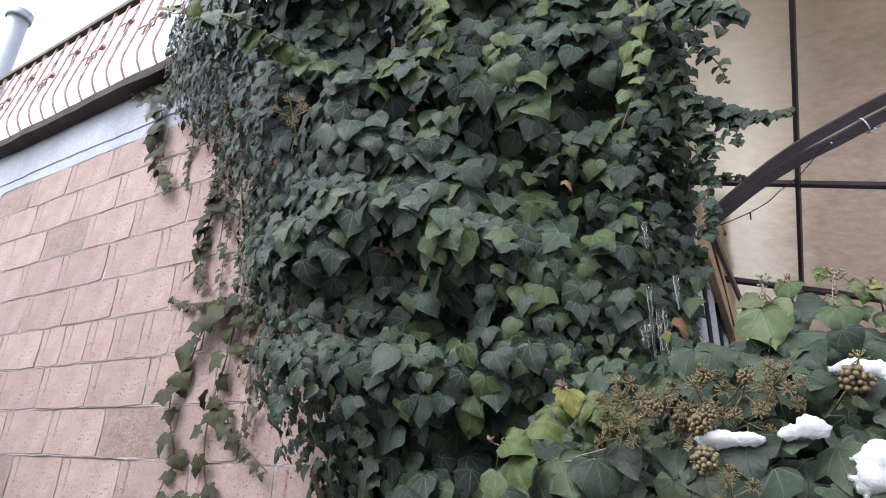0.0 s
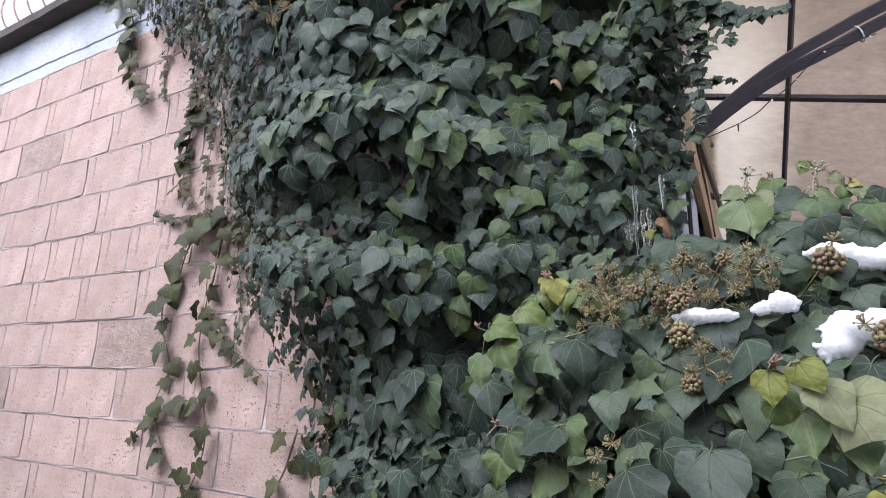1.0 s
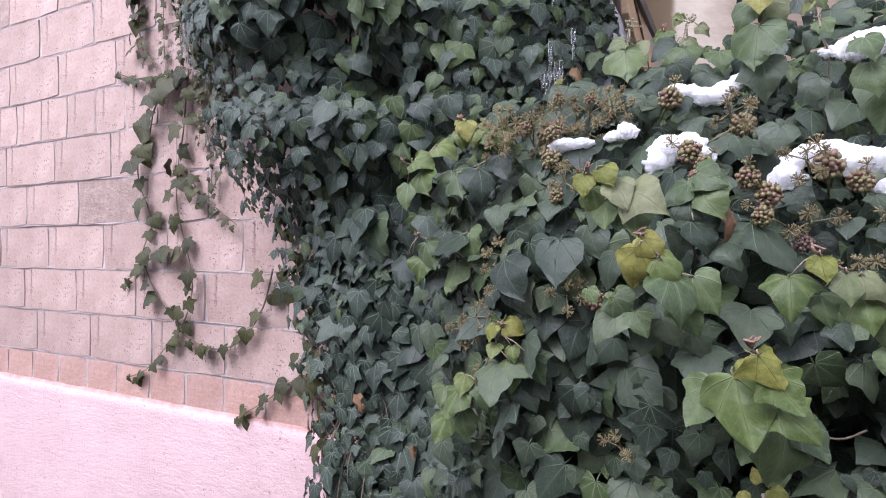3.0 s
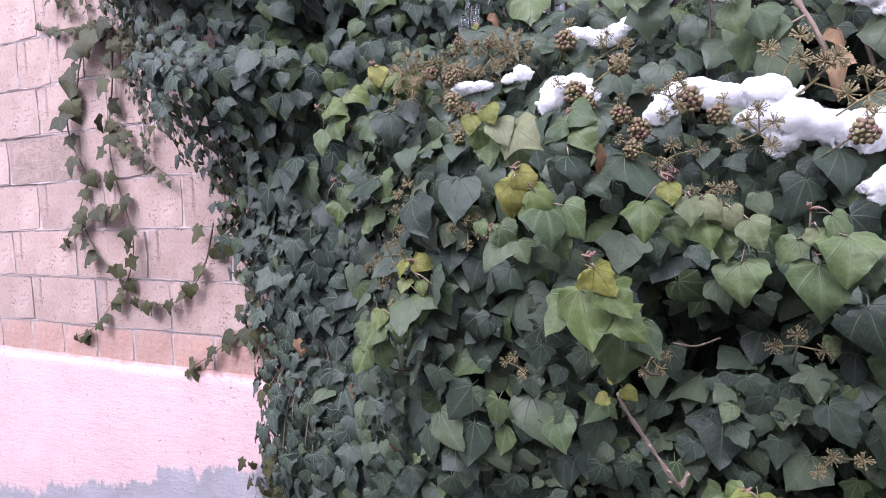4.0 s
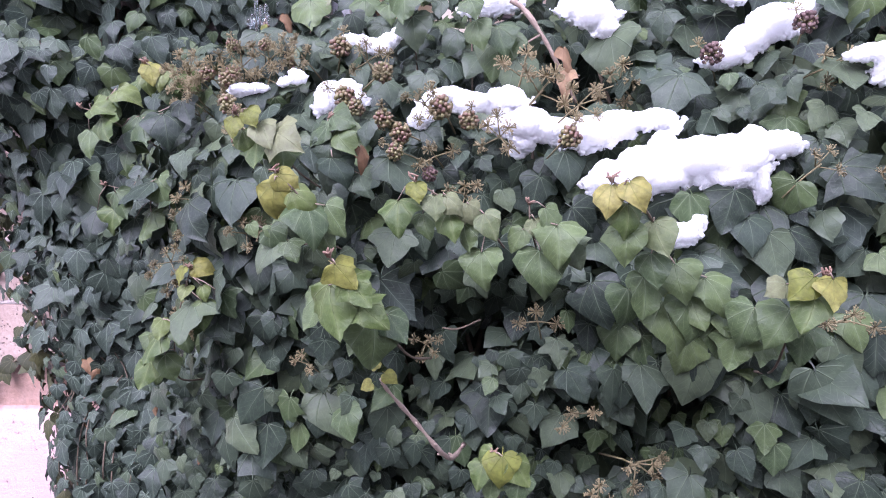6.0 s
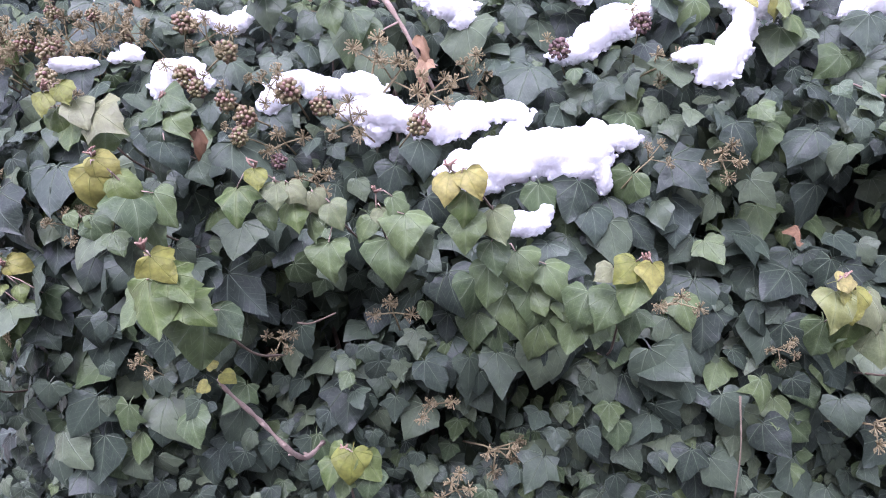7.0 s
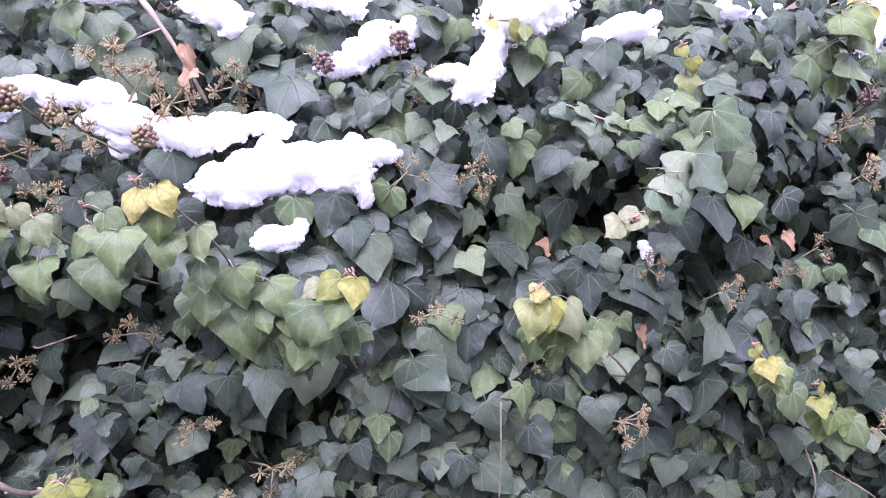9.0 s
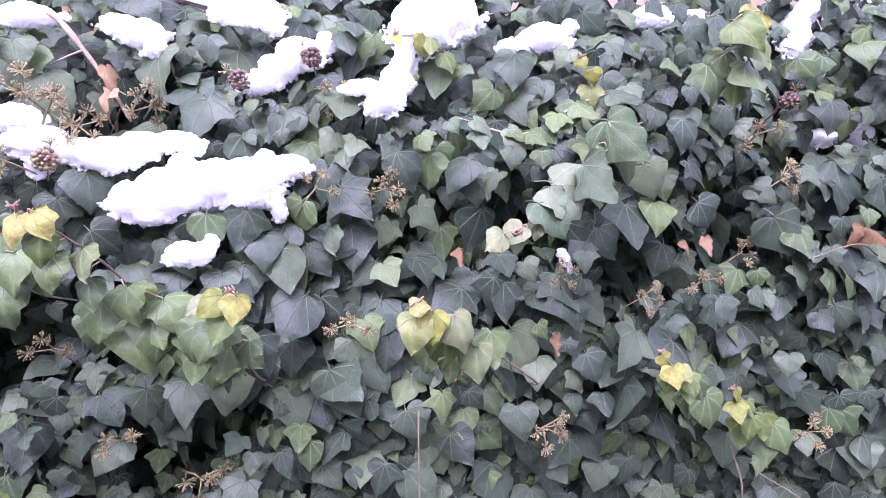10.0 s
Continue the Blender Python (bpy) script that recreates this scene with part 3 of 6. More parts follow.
stem_line = smooth_line([(WALL_END + 0.068, 2.13, 2.16), (WALL_END + 0.066, 2.25, 2.12), (WALL_END + 0.067, 2.45, 2.03), (WALL_END + 0.066, 2.62, 1.93)], 6)
climber = thing("dry_stem", "thin dry brown climbing stem on the pine board", "stem")
part("stem", mesh_of("stem", *tube(stem_line, 0.004, 0.003, 5, 0.3), STEM), climber)
gut = thing("eave_gutter", "dark painted steel wall plate under the canopy edge", "gutter")
part("channel", bm_mesh("channel", box(WALL_END + 0.064, 2.2, 2.14, WALL_END + 0.078, 6.5, 2.185, 0.003), STEEL), gut)
tagged(new("wall_back", bm_mesh("wall_back", box(-7.0, 7.0, GROUND_Z, 9.0, 7.2, 3.1), PLASTER)), "plain plastered wall far behind the canopy", "wall", kind="structure")
# Unseen wall, added to keep low sky light off the lower hedge.
tagged(new("wall_behind", bm_mesh("wall_behind", box(-9.0, -2.6, GROUND_Z, 11.0, -2.4, 3.0), PLASTER)), "unseen plain plastered wall added behind the camera to block low sky light", "wall", kind="structure")

# ---- ivy ----
# half outlines of a blade one unit long: stalk at the origin, tip at (0, 1)
HALF = {
    "heart": [(0.0, 0.0), (0.13, -0.075), (0.29, -0.07), (0.44, 0.06), (0.49, 0.25), (0.41, 0.47), (0.25, 0.71), (0.09, 0.90), (0.0, 1.0)],
    "broad": [(0.0, 0.0), (0.15, -0.12), (0.36, -0.14), (0.52, 0.02), (0.60, 0.22), (0.47, 0.42), (0.31, 0.64), (0.12, 0.87), (0.0, 1.0)],
    "angled": [(0.0, 0.0), (0.13, -0.11), (0.32, -0.13), (0.46, 0.00), (0.62, 0.22), (0.44, 0.36), (0.33, 0.58), (0.14, 0.86), (0.0, 1.0)],
    "lobed": [(0.0, 0.02), (0.14, -0.14), (0.36, -0.15), (0.38, 0.05), (0.62, 0.30), (0.36, 0.40), (0.24, 0.64), (0.09, 0.88), (0.0, 1.0)],
}


def blade(kind, seed, fine=True):
    """Verts, faces and uv of one ivy blade: folded at the midrib, arched, wavy at the rim."""
    rr = random.Random(seed)
    half = HALF[kind]
    if fine:
        half = [(max(p.x, 0.0), p.y) for p in smooth_line([(x, y, 0) for x, y in half], 2)][1:]
        half = [(0.0, HALF[kind][0][1]), *half]
        half[-1] = (0.0, 1.0)
    else:
        half = [half[i] for i in (0, 2, 3, 4, 6, 8)]
    fold, arch_, sag, wave, ph, twist = rr.uniform(-0.05, 0.24), rr.uniform(-0.1, 0.65), rr.uniform(-0.1, 0.6), rr.uniform(0.02, 0.055), rr.uniform(0, 6), rr.uniform(-0.35, 0.35)
    skew, lobes = rr.uniform(-0.16, 0.16), rr.uniform(0.03, 0.09)
    verts, uv, faces = [], [], []

    def add(x, y, rim):
        z = fold * abs(x) - arch_ * x * x - sag * (y - 0.35) ** 2 + twist * x * y + (wave * math.sin(ph + 11 * y + 7 * x) if rim else 0.3 * wave * math.sin(ph + 7 * y))
        verts.append((x + skew * y * y, y, z))
        uv.append((x, y))
        return len(verts) - 1

    spine = [add(0, min(max(q[1], 0.0), 1.0) if 0 < i < len(half) - 1 else q[1], False) for i, q in enumerate(half)]
    for s in (1, -1):
        prev = None
        for i, (x, y) in enumerate(half):
            if i in (0, len(half) - 1):
                row = (spine[i], spine[i], spine[i])
            else:
                jx = x * rr.uniform(0.94, 1.06) * (1 + 0.5 * skew * s) * (1 + lobes * math.sin(ph + s + 8.5 * y))
                mid = add(s * jx * 0.52, y * 0.75 + min(max(y, 0), 1) * 0.25, False) if fine else None
                row = (spine[i], mid, add(s * jx, y, True))
            if prev:
                for a, c in ((0, 1), (1, 2)) if fine else ((0, 2),):
                    q = [prev[a], prev[c], row[c], row[a]]
                    q = [k for n, k in enumerate(q) if k not in q[:n]]
                    if len(q) > 2:
                        faces.append(tuple(q if s < 0 else q[::-1]))
            prev = row
    if fine:
        o = len(verts)
        for k in range(4):
            f = k / 3
            for s in (1, -1):
                verts.append((s * 0.013 + 0.03 * math.sin(ph + 3 * f), 0.03 - 0.25 * f, 0.004 - 0.22 * f * f))
                uv.append((0.27, 0.42))
        faces += [(o + 2 * k, o + 2 * k + 1, o + 2 * k + 3, o + 2 * k + 2) for k in range(3)]
    return np.array(verts), [f if len(f) == 4 else (*f, -1) for f in faces], np.array(uv)


KINDS = ("heart", "broad", "lobed", "angled")
BLADES = {(k, f): [blade(k, 100 * i + n, f) for n in range(6)] for i, k in enumerate(KINDS) for f in (True, False)}
SPRING = {}


def blade_mesh(kind, n, mat):
    """One blade with its stalk, shared by all the leaves that look alike."""
    key = (kind, n, mat.name)
    if key not in SPRING:
        v, f, uv = BLADES[(kind, True)][n]
        SPRING[key] = mesh_of("leaf", v, [[i for i in q if i >= 0] for q in f], mat, True, uv)
    return SPRING[key]


def turned(n, tip):
    """Axes of a leaf from its face and the way its tip points."""
    n = n / np.linalg.norm(n, axis=-1, keepdims=True)
    t = tip - n * (tip * n).sum(-1, keepdims=True)
    t /= np.linalg.norm(t, axis=-1, keepdims=True) + 1e-9
    return np.stack([np.cross(t, n), t, n], -1)


def foliage_mesh(name, groups, mats):
    """All the blades of a layer in one mesh. groups: (kind, variant, fine, material index, places, axes, sizes)."""
    vs, uvs, loops, totals, mi = [], [], [], [], []
    o = 0
    for kind, n, fine, mat, p, ax, s in groups:
        v, f, uv = BLADES[(kind, fine)][n]
        k = len(p)
        if not k:
            continue
        w = np.einsum("kij,vj->kvi", ax, v) * s[:, None, None] + p[:, None, :]
        vs.append(w.reshape(-1, 3))
        flat = np.concatenate([[i for i in q if i >= 0] for q in f])
        cnt = np.array([sum(i >= 0 for i in q) for q in f])
        idx = flat[None, :] + (np.arange(k) * len(v))[:, None] + o
        loops.append(idx.ravel())
        uvs.append(np.tile(uv[flat], (k, 1)))
        totals.append(np.tile(cnt, k))
        mi.append(np.full(k * len(cnt), mat))
        o += k * len(v)
    vs, loops, totals, uvs, mi = (np.concatenate(a) for a in (vs, loops, totals, uvs, mi))
    me = bpy.data.meshes.new(name)
    me.vertices.add(len(vs))
    me.vertices.foreach_set("co", vs.astype(np.float32).ravel())
    me.loops.add(len(loops))
    me.loops.foreach_set("vertex_index", loops.astype(np.int32))
    me.polygons.add(len(totals))
    me.polygons.foreach_set("loop_start", (np.cumsum(totals) - totals).astype(np.int32))
    layer = me.uv_layers.new(name="UVMap")
    layer.data.foreach_set("uv", uvs.astype(np.float32).ravel())
    for m in mats:
        me.materials.append(m)
    me.polygons.foreach_set("material_index", mi.astype(np.int32))
    me.polygons.foreach_set("use_smooth", np.ones(len(totals), bool))
    me.update(calc_edges=True)
    return me


def lumps(x, z, scale, seed):
    """Smooth unevenness of a mass of leaves, about -1 to 1."""
    rr = np.random.RandomState(seed)
    out = np.zeros_like(x)
    for k in range(7):
        a, f = rr.uniform(0, 6.28), scale * rr.uniform(0.6, 1.7)
        out += np.sin((x * math.cos(a) + z * math.sin(a)) * f + rr.uniform(0, 6.28))
    return out / 3.2


def piece(z, table):
    return np.interp(z, [t[0] for t in table], [t[1] for t in table])


# the ivy that climbs the corner of the wall
COL_LEFT = [(0.0, -0.70), (0.36, -0.74), (0.60, -0.60), (0.72, -0.63), (0.88, -0.70), (1.0, -0.70), (1.15, -0.78), (1.38, -0.84), (1.44, -0.92), (1.66, -0.99), (1.86, -1.08), (1.95, -1.16), (2.2, -1.22), (2.46, -1.36), (2.7, -1.62), (3.0, -2.0), (3.4, -2.22), (3.9, -2.1)]
COL_RIGHT = [(0.0, 0.2), (1.6, 0.24), (1.76, 0.26), (1.98, 0.31), (2.2, 0.35), (2.4, 0.38), (2.5, 0.44), (2.7, 0.42), (3.2, 0.40), (3.9, 0.2)]
COL_BULGE = [(0.0, 0.20), (0.5, 0.20), (0.8, 0.22), (1.1, 0.21), (1.3, 0.20), (1.42, 0.25), (1.52, 0.35), (1.60, 0.43), (1.66, 0.43), (1.74, 0.33), (1.82, 0.30), (1.92, 0.40), (2.05, 0.42), (2.3, 0.44), (2.7, 0.46), (3.2, 0.36), (3.9, 0.1)]
COL_HOLES = [(-0.10, 1.46, 0.14, 0.05), (0.02, 2.08, 0.10, 0.07), (0.10, 1.98, 0.06, 0.06), (-0.32, 1.90, 0.08, 0.06), (-0.42, 2.55, 0.16, 0.12), (-0.1, 2.62, 0.12, 0.1), (-0.22, 1.74, 0.1, 0.05), (0.12, 2.30, 0.12, 0.06), (-0.62, 2.42, 0.1, 0.08), (-0.05, 2.2, 0.1, 0.05), (-0.75, 2.1, 0.08, 0.06), (-0.3, 2.3, 0.08, 0.05)]
# the hedge of ivy on the fence
HEDGE_HOLES = [(0.76, 1.09, 0.13, 0.040), (0.915, 1.475, 0.06, 0.055), (0.93, 0.84, 0.05, 0.05), (1.56, 1.20, 0.06, 0.05), (1.06, 0.92, 0.05, 0.03), (1.75, 1.10, 0.06, 0.05), (0.66, 0.98, 0.05, 0.06), (1.42, 1.18, 0.04, 0.04), (1.90, 1.16, 0.05, 0.05)]


def dents(x, z, holes, depth):
    out = np.zeros_like(x)
    for hx, hz, rx, rz in holes:
        out = np.maximum(out, np.exp(-(((x - hx) / rx) ** 2 + ((z - hz) / rz) ** 2)))
    return out * depth


def column_front(x, z):
    l, r = piece(z, COL_LEFT), piece(z, COL_RIGHT)
    u = np.clip((x - l) / (r - l), 0, 1)
    d = piece(z, COL_BULGE) * np.minimum(np.sin(np.pi * np.clip(u, 0, 1) ** 0.86) ** 0.75, 1.0)
    # Unseen overhang above, enlarged to shade the leaves below it.
    shade_overhang = 0.62 * np.clip((z - 2.72) / 0.6, 0, 1) * np.clip((x + 1.15) / 0.5, 0, 1) * np.sin(np.pi * u) ** 0.5
    return WALL_Y - 0.03 - d - shade_overhang - 0.050 * lumps(x, z, 9, 5) * np.clip(u * 4, 0, 1) + dents(x, z, COL_HOLES, 0.15)


def hedge_front(x, z):
    k = np.clip((x - 1.2) / 0.6, 0, 1)
    start = 1.32 + 0.16 * k
    y = 1.085 + 0.28 * np.clip(0.98 - z, 0, 0.6) + 0.85 * np.clip(z - start, 0, 9) ** 1.1 + 0.55 * np.clip(0.32 - x, 0, 1) - 0.02 * np.clip(x - 1.2, 0, 1)
    return y + 0.028 * lumps(x, z, 10, 9) + dents(x, z, HEDGE_HOLES, 0.21)


def normals(front, x, z, e=0.03):
    dx = (front(x + e, z) - front(x - e, z)) / (2 * e)
    dz = (front(x, z + e) - front(x, z - e)) / (2 * e)
    n = np.stack([dx, -np.ones_like(x), dz], -1)
    return n / np.linalg.norm(n, axis=1, keepdims=True)


def spread(x0, x1, z0, z1, step, seed):
    """Jittered even cover of a stretch."""
    rr = np.random.RandomState(seed)
    xs, zs = np.meshgrid(np.arange(x0, x1, step), np.arange(z0, z1, step))
    xs = xs + (np.arange(xs.shape[0]) % 2)[:, None] * step / 2
    return (xs + rr.uniform(-0.42, 0.42, xs.shape) * step).ravel(), (zs + rr.uniform(-0.42, 0.42, zs.shape) * step).ravel(), rr


def leaves(front, x, z, rr, depth, size, up=0.45, loose=0.40, swing=0.55, lift=0.25):
    """Places, axes and sizes: faces turned out and up, tips hanging."""
    n = len(x)
    ns_ = normals(front, x, z)
    p = np.stack([x, front(x, z), z], -1) - ns_ * depth[:, None]
    nn = ns_ * np.array([0.85, 0.85, 0.30]) + np.array([0, -0.15, up]) + rr.normal(0, 1.0, (n, 3)) * loose
    tip = np.stack([rr.normal(0, swing, n), -lift + rr.normal(0, 0.2, n), -np.ones(n)], -1)
    return p, turned(nn, tip), size


def grouped(p, ax, s, kinds, mats, fine, rr):
    out = []
    v = rr.randint(0, 6, len(p))
    for ki, k in enumerate(KINDS):
        for n in range(6):
            for m in set(mats.tolist()):
                sel = (kinds == ki) & (v == n) & (mats == m)
                out.append((k, n, fine, m, p[sel], ax[sel], s[sel]))
    return out


def single_leaves(parent, p, ax, s, kinds, mats, palette, rr):
    for i in range(len(p)):
        m = Matrix.Translation(Vector(p[i])) @ Matrix(ax[i].tolist()).to_4x4() @ Matrix.Scale(float(s[i]), 4)
        part("leaf", blade_mesh(KINDS[kinds[i]], int(rr.randint(0, 6)), palette[mats[i]]), parent, m)


PALETTE = [LEAF_SHADE, LEAF_GREEN, LEAF_LIME, LEAF_YELLOW, LEAF_BROWN, LEAF_OLIVE, LEAF_FRESH]

ivy = thing("climbing_ivy", "dense dark green ivy climbing the block wall corner", "ivy")
groups = []
for layer, (step, depth, seed) in enumerate(((0.032, 0.0, 21), (0.034, 0.03, 22), (0.040, 0.08, 23), (0.055, 0.18, 24))):
    x, z, rr = spread(-2.4, 0.5, GROUND_Z, 3.7, step, seed)
    l, r = piece(z, COL_LEFT), piece(z, COL_RIGHT)
    ragged_ = 0.06 * lumps(x, z, 26, 3) + 0.09 * lumps(x * 3, z * 0.6, 14, 17)
    keep = (x > l + ragged_ + 0.03 * layer) & (x < r + 0.5 * ragged_ - 0.02 * layer)
    x, z = x[keep], z[keep]
    l, r = piece(z, COL_LEFT), piece(z, COL_RIGHT)
    u = (x - l) / (r - l)
    dense = rr.uniform(0, 1, len(x)) < 0.30 + (x - l) * 4.0
    x, z, u = x[dense], z[dense], u[dense]
    # small young leaves at the fringe and on the lower stems, large ones in the middle
    grown = np.clip(1.2 - np.abs(u - 0.64) * 2.6, 0, 1) * np.clip((z - 0.9) / 0.5, 0.6, 1)
    size = (0.030 + 0.030 * grown) * np.clip(np.exp(rr.normal(0, 0.28, len(x))), 0.5, 1.55)
    size = size * (1.0 + 0.32 * np.clip((1.5 - z) / 0.2, 0, 1)) * (1 - 0.22 * np.exp(-(((z - 1.62) / 0.13) ** 2)))
    if layer == 0:
        thin = rr.uniform(0, 1, len(x)) > 0.30 * grown + 0.22 * np.clip((z - 2.1) / 0.3, 0, 1)
        x, z, u, size, grown = x[thin], z[thin], u[thin], size[thin], grown[thin]
    p, ax, s = leaves(column_front, x, z, rr, depth + rr.uniform(-0.02, 0.02, len(x)), size, up=0.02, lift=0.08, loose=0.20 + 0.10 * np.clip((1.5 - z[:, None]) / 0.2, 0, 1), swing=0.38)
    p[:, 1] = np.minimum(p[:, 1], WALL_Y - 0.02)
    kinds = np.where(rr.uniform(0, 1, len(x)) < 0.14 + 0.7 * (1 - grown), 2, rr.choice([0, 1, 3], len(x), p=[0.42, 0.22, 0.36]))
    q = rr.uniform(0, 1, len(x))
    mats = np.where(q < 0.86, 0, np.where(q < 0.985, 1, 6))
    mats = np.where((u > 0.84) & (q > 0.6), 1, mats)
    mats = np.where((u > 0.55) & (q > 0.74) & (z > 1.5), 6, mats)
    mats = np.where((u < 0.22) & (q > 0.55), 5, mats)
    if layer == 0:
        near = np.flatnonzero((x > -0.6) & (x < 0.2) & (z > 1.55) & (z < 2.3) & (size > 0.05))[:290]
        single_leaves(ivy, p[near], ax[near], s[near], kinds[near], mats[near], PALETTE, rr)
        rest = np.ones(len(x), bool)
        rest[near] = False
        p, ax, s, kinds, mats = p[rest], ax[rest], s[rest], kinds[rest], mats[rest]
    groups += grouped(p, ax, s, kinds, mats, layer == 0, rr)
# the part that turns round the corner on to the side wall
rr = np.random.RandomState(41)
n = 2300
z = rr.uniform(1.40, 3.5, n)
y = WALL_Y + rr.uniform(-0.12, 0.30, n)
x = WALL_END + (-0.01 + 0.02 * lumps(y, z, 14, 2)) + rr.uniform(-0.05, 0.05, n) + 0.06 * np.clip((z - 2.0) / 0.4, 0, 1)
ax = turned(np.array([0.75, -0.55, 0.35]) + rr.normal(0, 0.4, (n, 3)), np.stack([rr.normal(0.1, 0.4, n), rr.normal(0, 0.4, n), -np.ones(n)], -1))
groups += grouped(np.stack([x, y, z], -1), ax, rr.uniform(0.022, 0.048, n), np.where(rr.uniform(0, 1, n) < 0.5, 2, 0), np.where(rr.uniform(0, 1, n) < 0.6, 0, 1), False, rr)
tagged(part("foliage", foliage_mesh("foliage", groups, PALETTE), ivy), "many small overlapping dark ivy leaves", kind="stuff")
for i in range(26):
    x = R.uniform(-0.40, 0.12)
    pts = [(x, WALL_Y - 0.05, GROUND_Z)]
    for k in range(1, 9):
        z = 0.42 * k
        x += R.uniform(-0.09, 0.08)
        pts.append((min(max(x, -0.5), 0.2), WALL_Y - R.uniform(0.02, 0.06), z))
    part("stem", mesh_of("stem", *tube(smooth_line(pts, 4), R.uniform(0.004, 0.010), 0.002, 6, 0.1), STEM), ivy, label="brown climbing stem")

for i in range(9):
    x, z0 = R.uniform(-0.50, -0.18), R.uniform(0.25, 0.5)
    pts = [(x + 0.02 * k * R.uniform(-0.5, 1.2), 0, z0 + 0.11 * k) for k in range(6)]
    pts = [(px_, float(column_front(np.array([px_]), np.array([pz]))[0]) + R.uniform(-0.004, 0.02), pz) for px_, _, pz in pts]
    part("stem", mesh_of("stem", *tube(smooth_line(pts, 4), 0.0022, 0.0015, 6, 0.15), STEM), ivy, label="thin brown climbing stem")

# where fruit and spent flowers stand on the hedge
OLIVE_A = [(0.725, 1.067, 1.395, 1.1), (0.566, 1.108, 1.429, 1.05), (0.662, 1.069, 1.363, 1.0), (0.656, 1.054, 1.335, 0.8), (0.631, 1.10, 1.46, 1.0), (0.365, 1.116, 1.435, 1.0), (0.438, 1.08, 1.218, 1.0)]
OLIVE_B = [(0.529, 1.214, 1.534, 1.1), (0.762, 1.10, 1.377, 0.9), (0.903, 1.008, 1.335, 0.9), (0.372, 1.126, 1.377, 0.8), (0.64, 1.06, 1.385, 0.85), (0.338, 1.17, 1.49, 0.9), (0.585, 1.10, 1.41, 0.8), (0.30, 1.17, 1.50, 0.8)]
PURPLE = [(1.241, 1.133, 1.481, 0.95), (1.125, 1.161, 1.455, 1.0), (2.043, 1.105, 1.379, 0.9), (2.13, 1.15, 1.374, 1.0), (2.30, 1.15, 1.40, 1.0), (0.70, 1.08, 1.30, 0.7)]
SPENT_A = [(0.873, 1.091, 1.412, 1.3), (0.845, 1.09, 1.44, 1.2), (0.709, 1.084, 1.326, 1.0), (0.278, 1.12, 1.285, 1.0), (0.852, 1.056, 1.076, 1.0), (0.471, 1.097, 1.001, 0.9), (0.906, 1.099, 0.915, 1.0), (1.237, 1.073, 1.282, 0.85), (1.268, 1.065, 1.066, 1.05), (1.941, 1.051, 1.32, 1.1), (1.847, 1.057, 1.087, 0.9)]
SPENT_B = [(0.987, 1.16, 1.423, 1.1), (0.805, 1.07, 1.349, 1.0), (0.674, 1.10, 1.031, 0.8), (1.007, 1.147, 0.811, 1.25), (1.341, 1.081, 1.271, 0.95), (0.751, 1.074, 1.266, 0.9), (1.569, 1.052, 0.868, 1.1), (1.954, 1.105, 1.124, 0.9), (0.276, 1.10, 1.245, 0.9), (1.277, 1.13, 1.42, 1.0), (0.932, 1.104, 0.772, 1.0), (2.0, 1.06, 1.25, 0.9)]
SPENT_C = [(0.196, 1.146, 1.146, 0.9), (0.26, 1.104, 1.078, 0.9), (0.404, 1.06, 1.225, 0.8), (0.24, 1.10, 1.18, 0.8), (0.316, 1.17, 1.50, 1.0), (0.362, 1.17, 1.51, 1.0), (0.407, 1.18, 1.52, 1.0), (0.257, 1.17, 1.51, 1.0), (0.44, 1.19, 1.53, 0.9), (0.62, 1.06, 1.47, 0.8), (-0.575, 1.23, 2.29, 1.5), (0.39, 1.10, 1.40, 0.8), (1.42, 1.06, 0.99, 0.7), (1.75, 1.06, 1.07, 0.8), (2.05, 1.06, 0.80, 0.9), (1.60, 1.04, 1.12, 0.7), (0.70, 1.05, 1.40, 0.8), (0.925, 1.06, 1.385, 0.9)]
# where snow lies on the hedge
SNOW_HEAPS = []


def snow_lies(label, y, heap):
    """Note a heap as lumps: across, height, half width, half height."""
    SNOW_HEAPS.append((label, y, heap))


snow_lies("ridge of snow caught among berry clusters", 1.100, [(0.817, 1.41, 0.0299, 0.0173), (0.846, 1.372, 0.0357, 0.0222), (0.805, 1.374, 0.0197, 0.0118), (0.887, 1.36, 0.032, 0.016), (0.932, 1.351, 0.0404, 0.0226), (0.977, 1.361, 0.0285, 0.0195), (1.03, 1.364, 0.0344, 0.0131), (1.057, 1.355, 0.0115, 0.0115), (0.838, 1.34, 0.0159, 0.0112)])
snow_lies("thin crust of snow over berry clusters", 1.100, [(0.684, 1.394, 0.0169, 0.0155), (0.706, 1.418, 0.0212, 0.0113), (0.732, 1.426, 0.0213, 0.0085), (0.75, 1.407, 0.0158, 0.0129), (0.774, 1.41, 0.0216, 0.0115), (0.802, 1.41, 0.016, 0.016), (0.82, 1.38, 0.0191, 0.0191), (0.835, 1.342, 0.0133, 0.0163)])
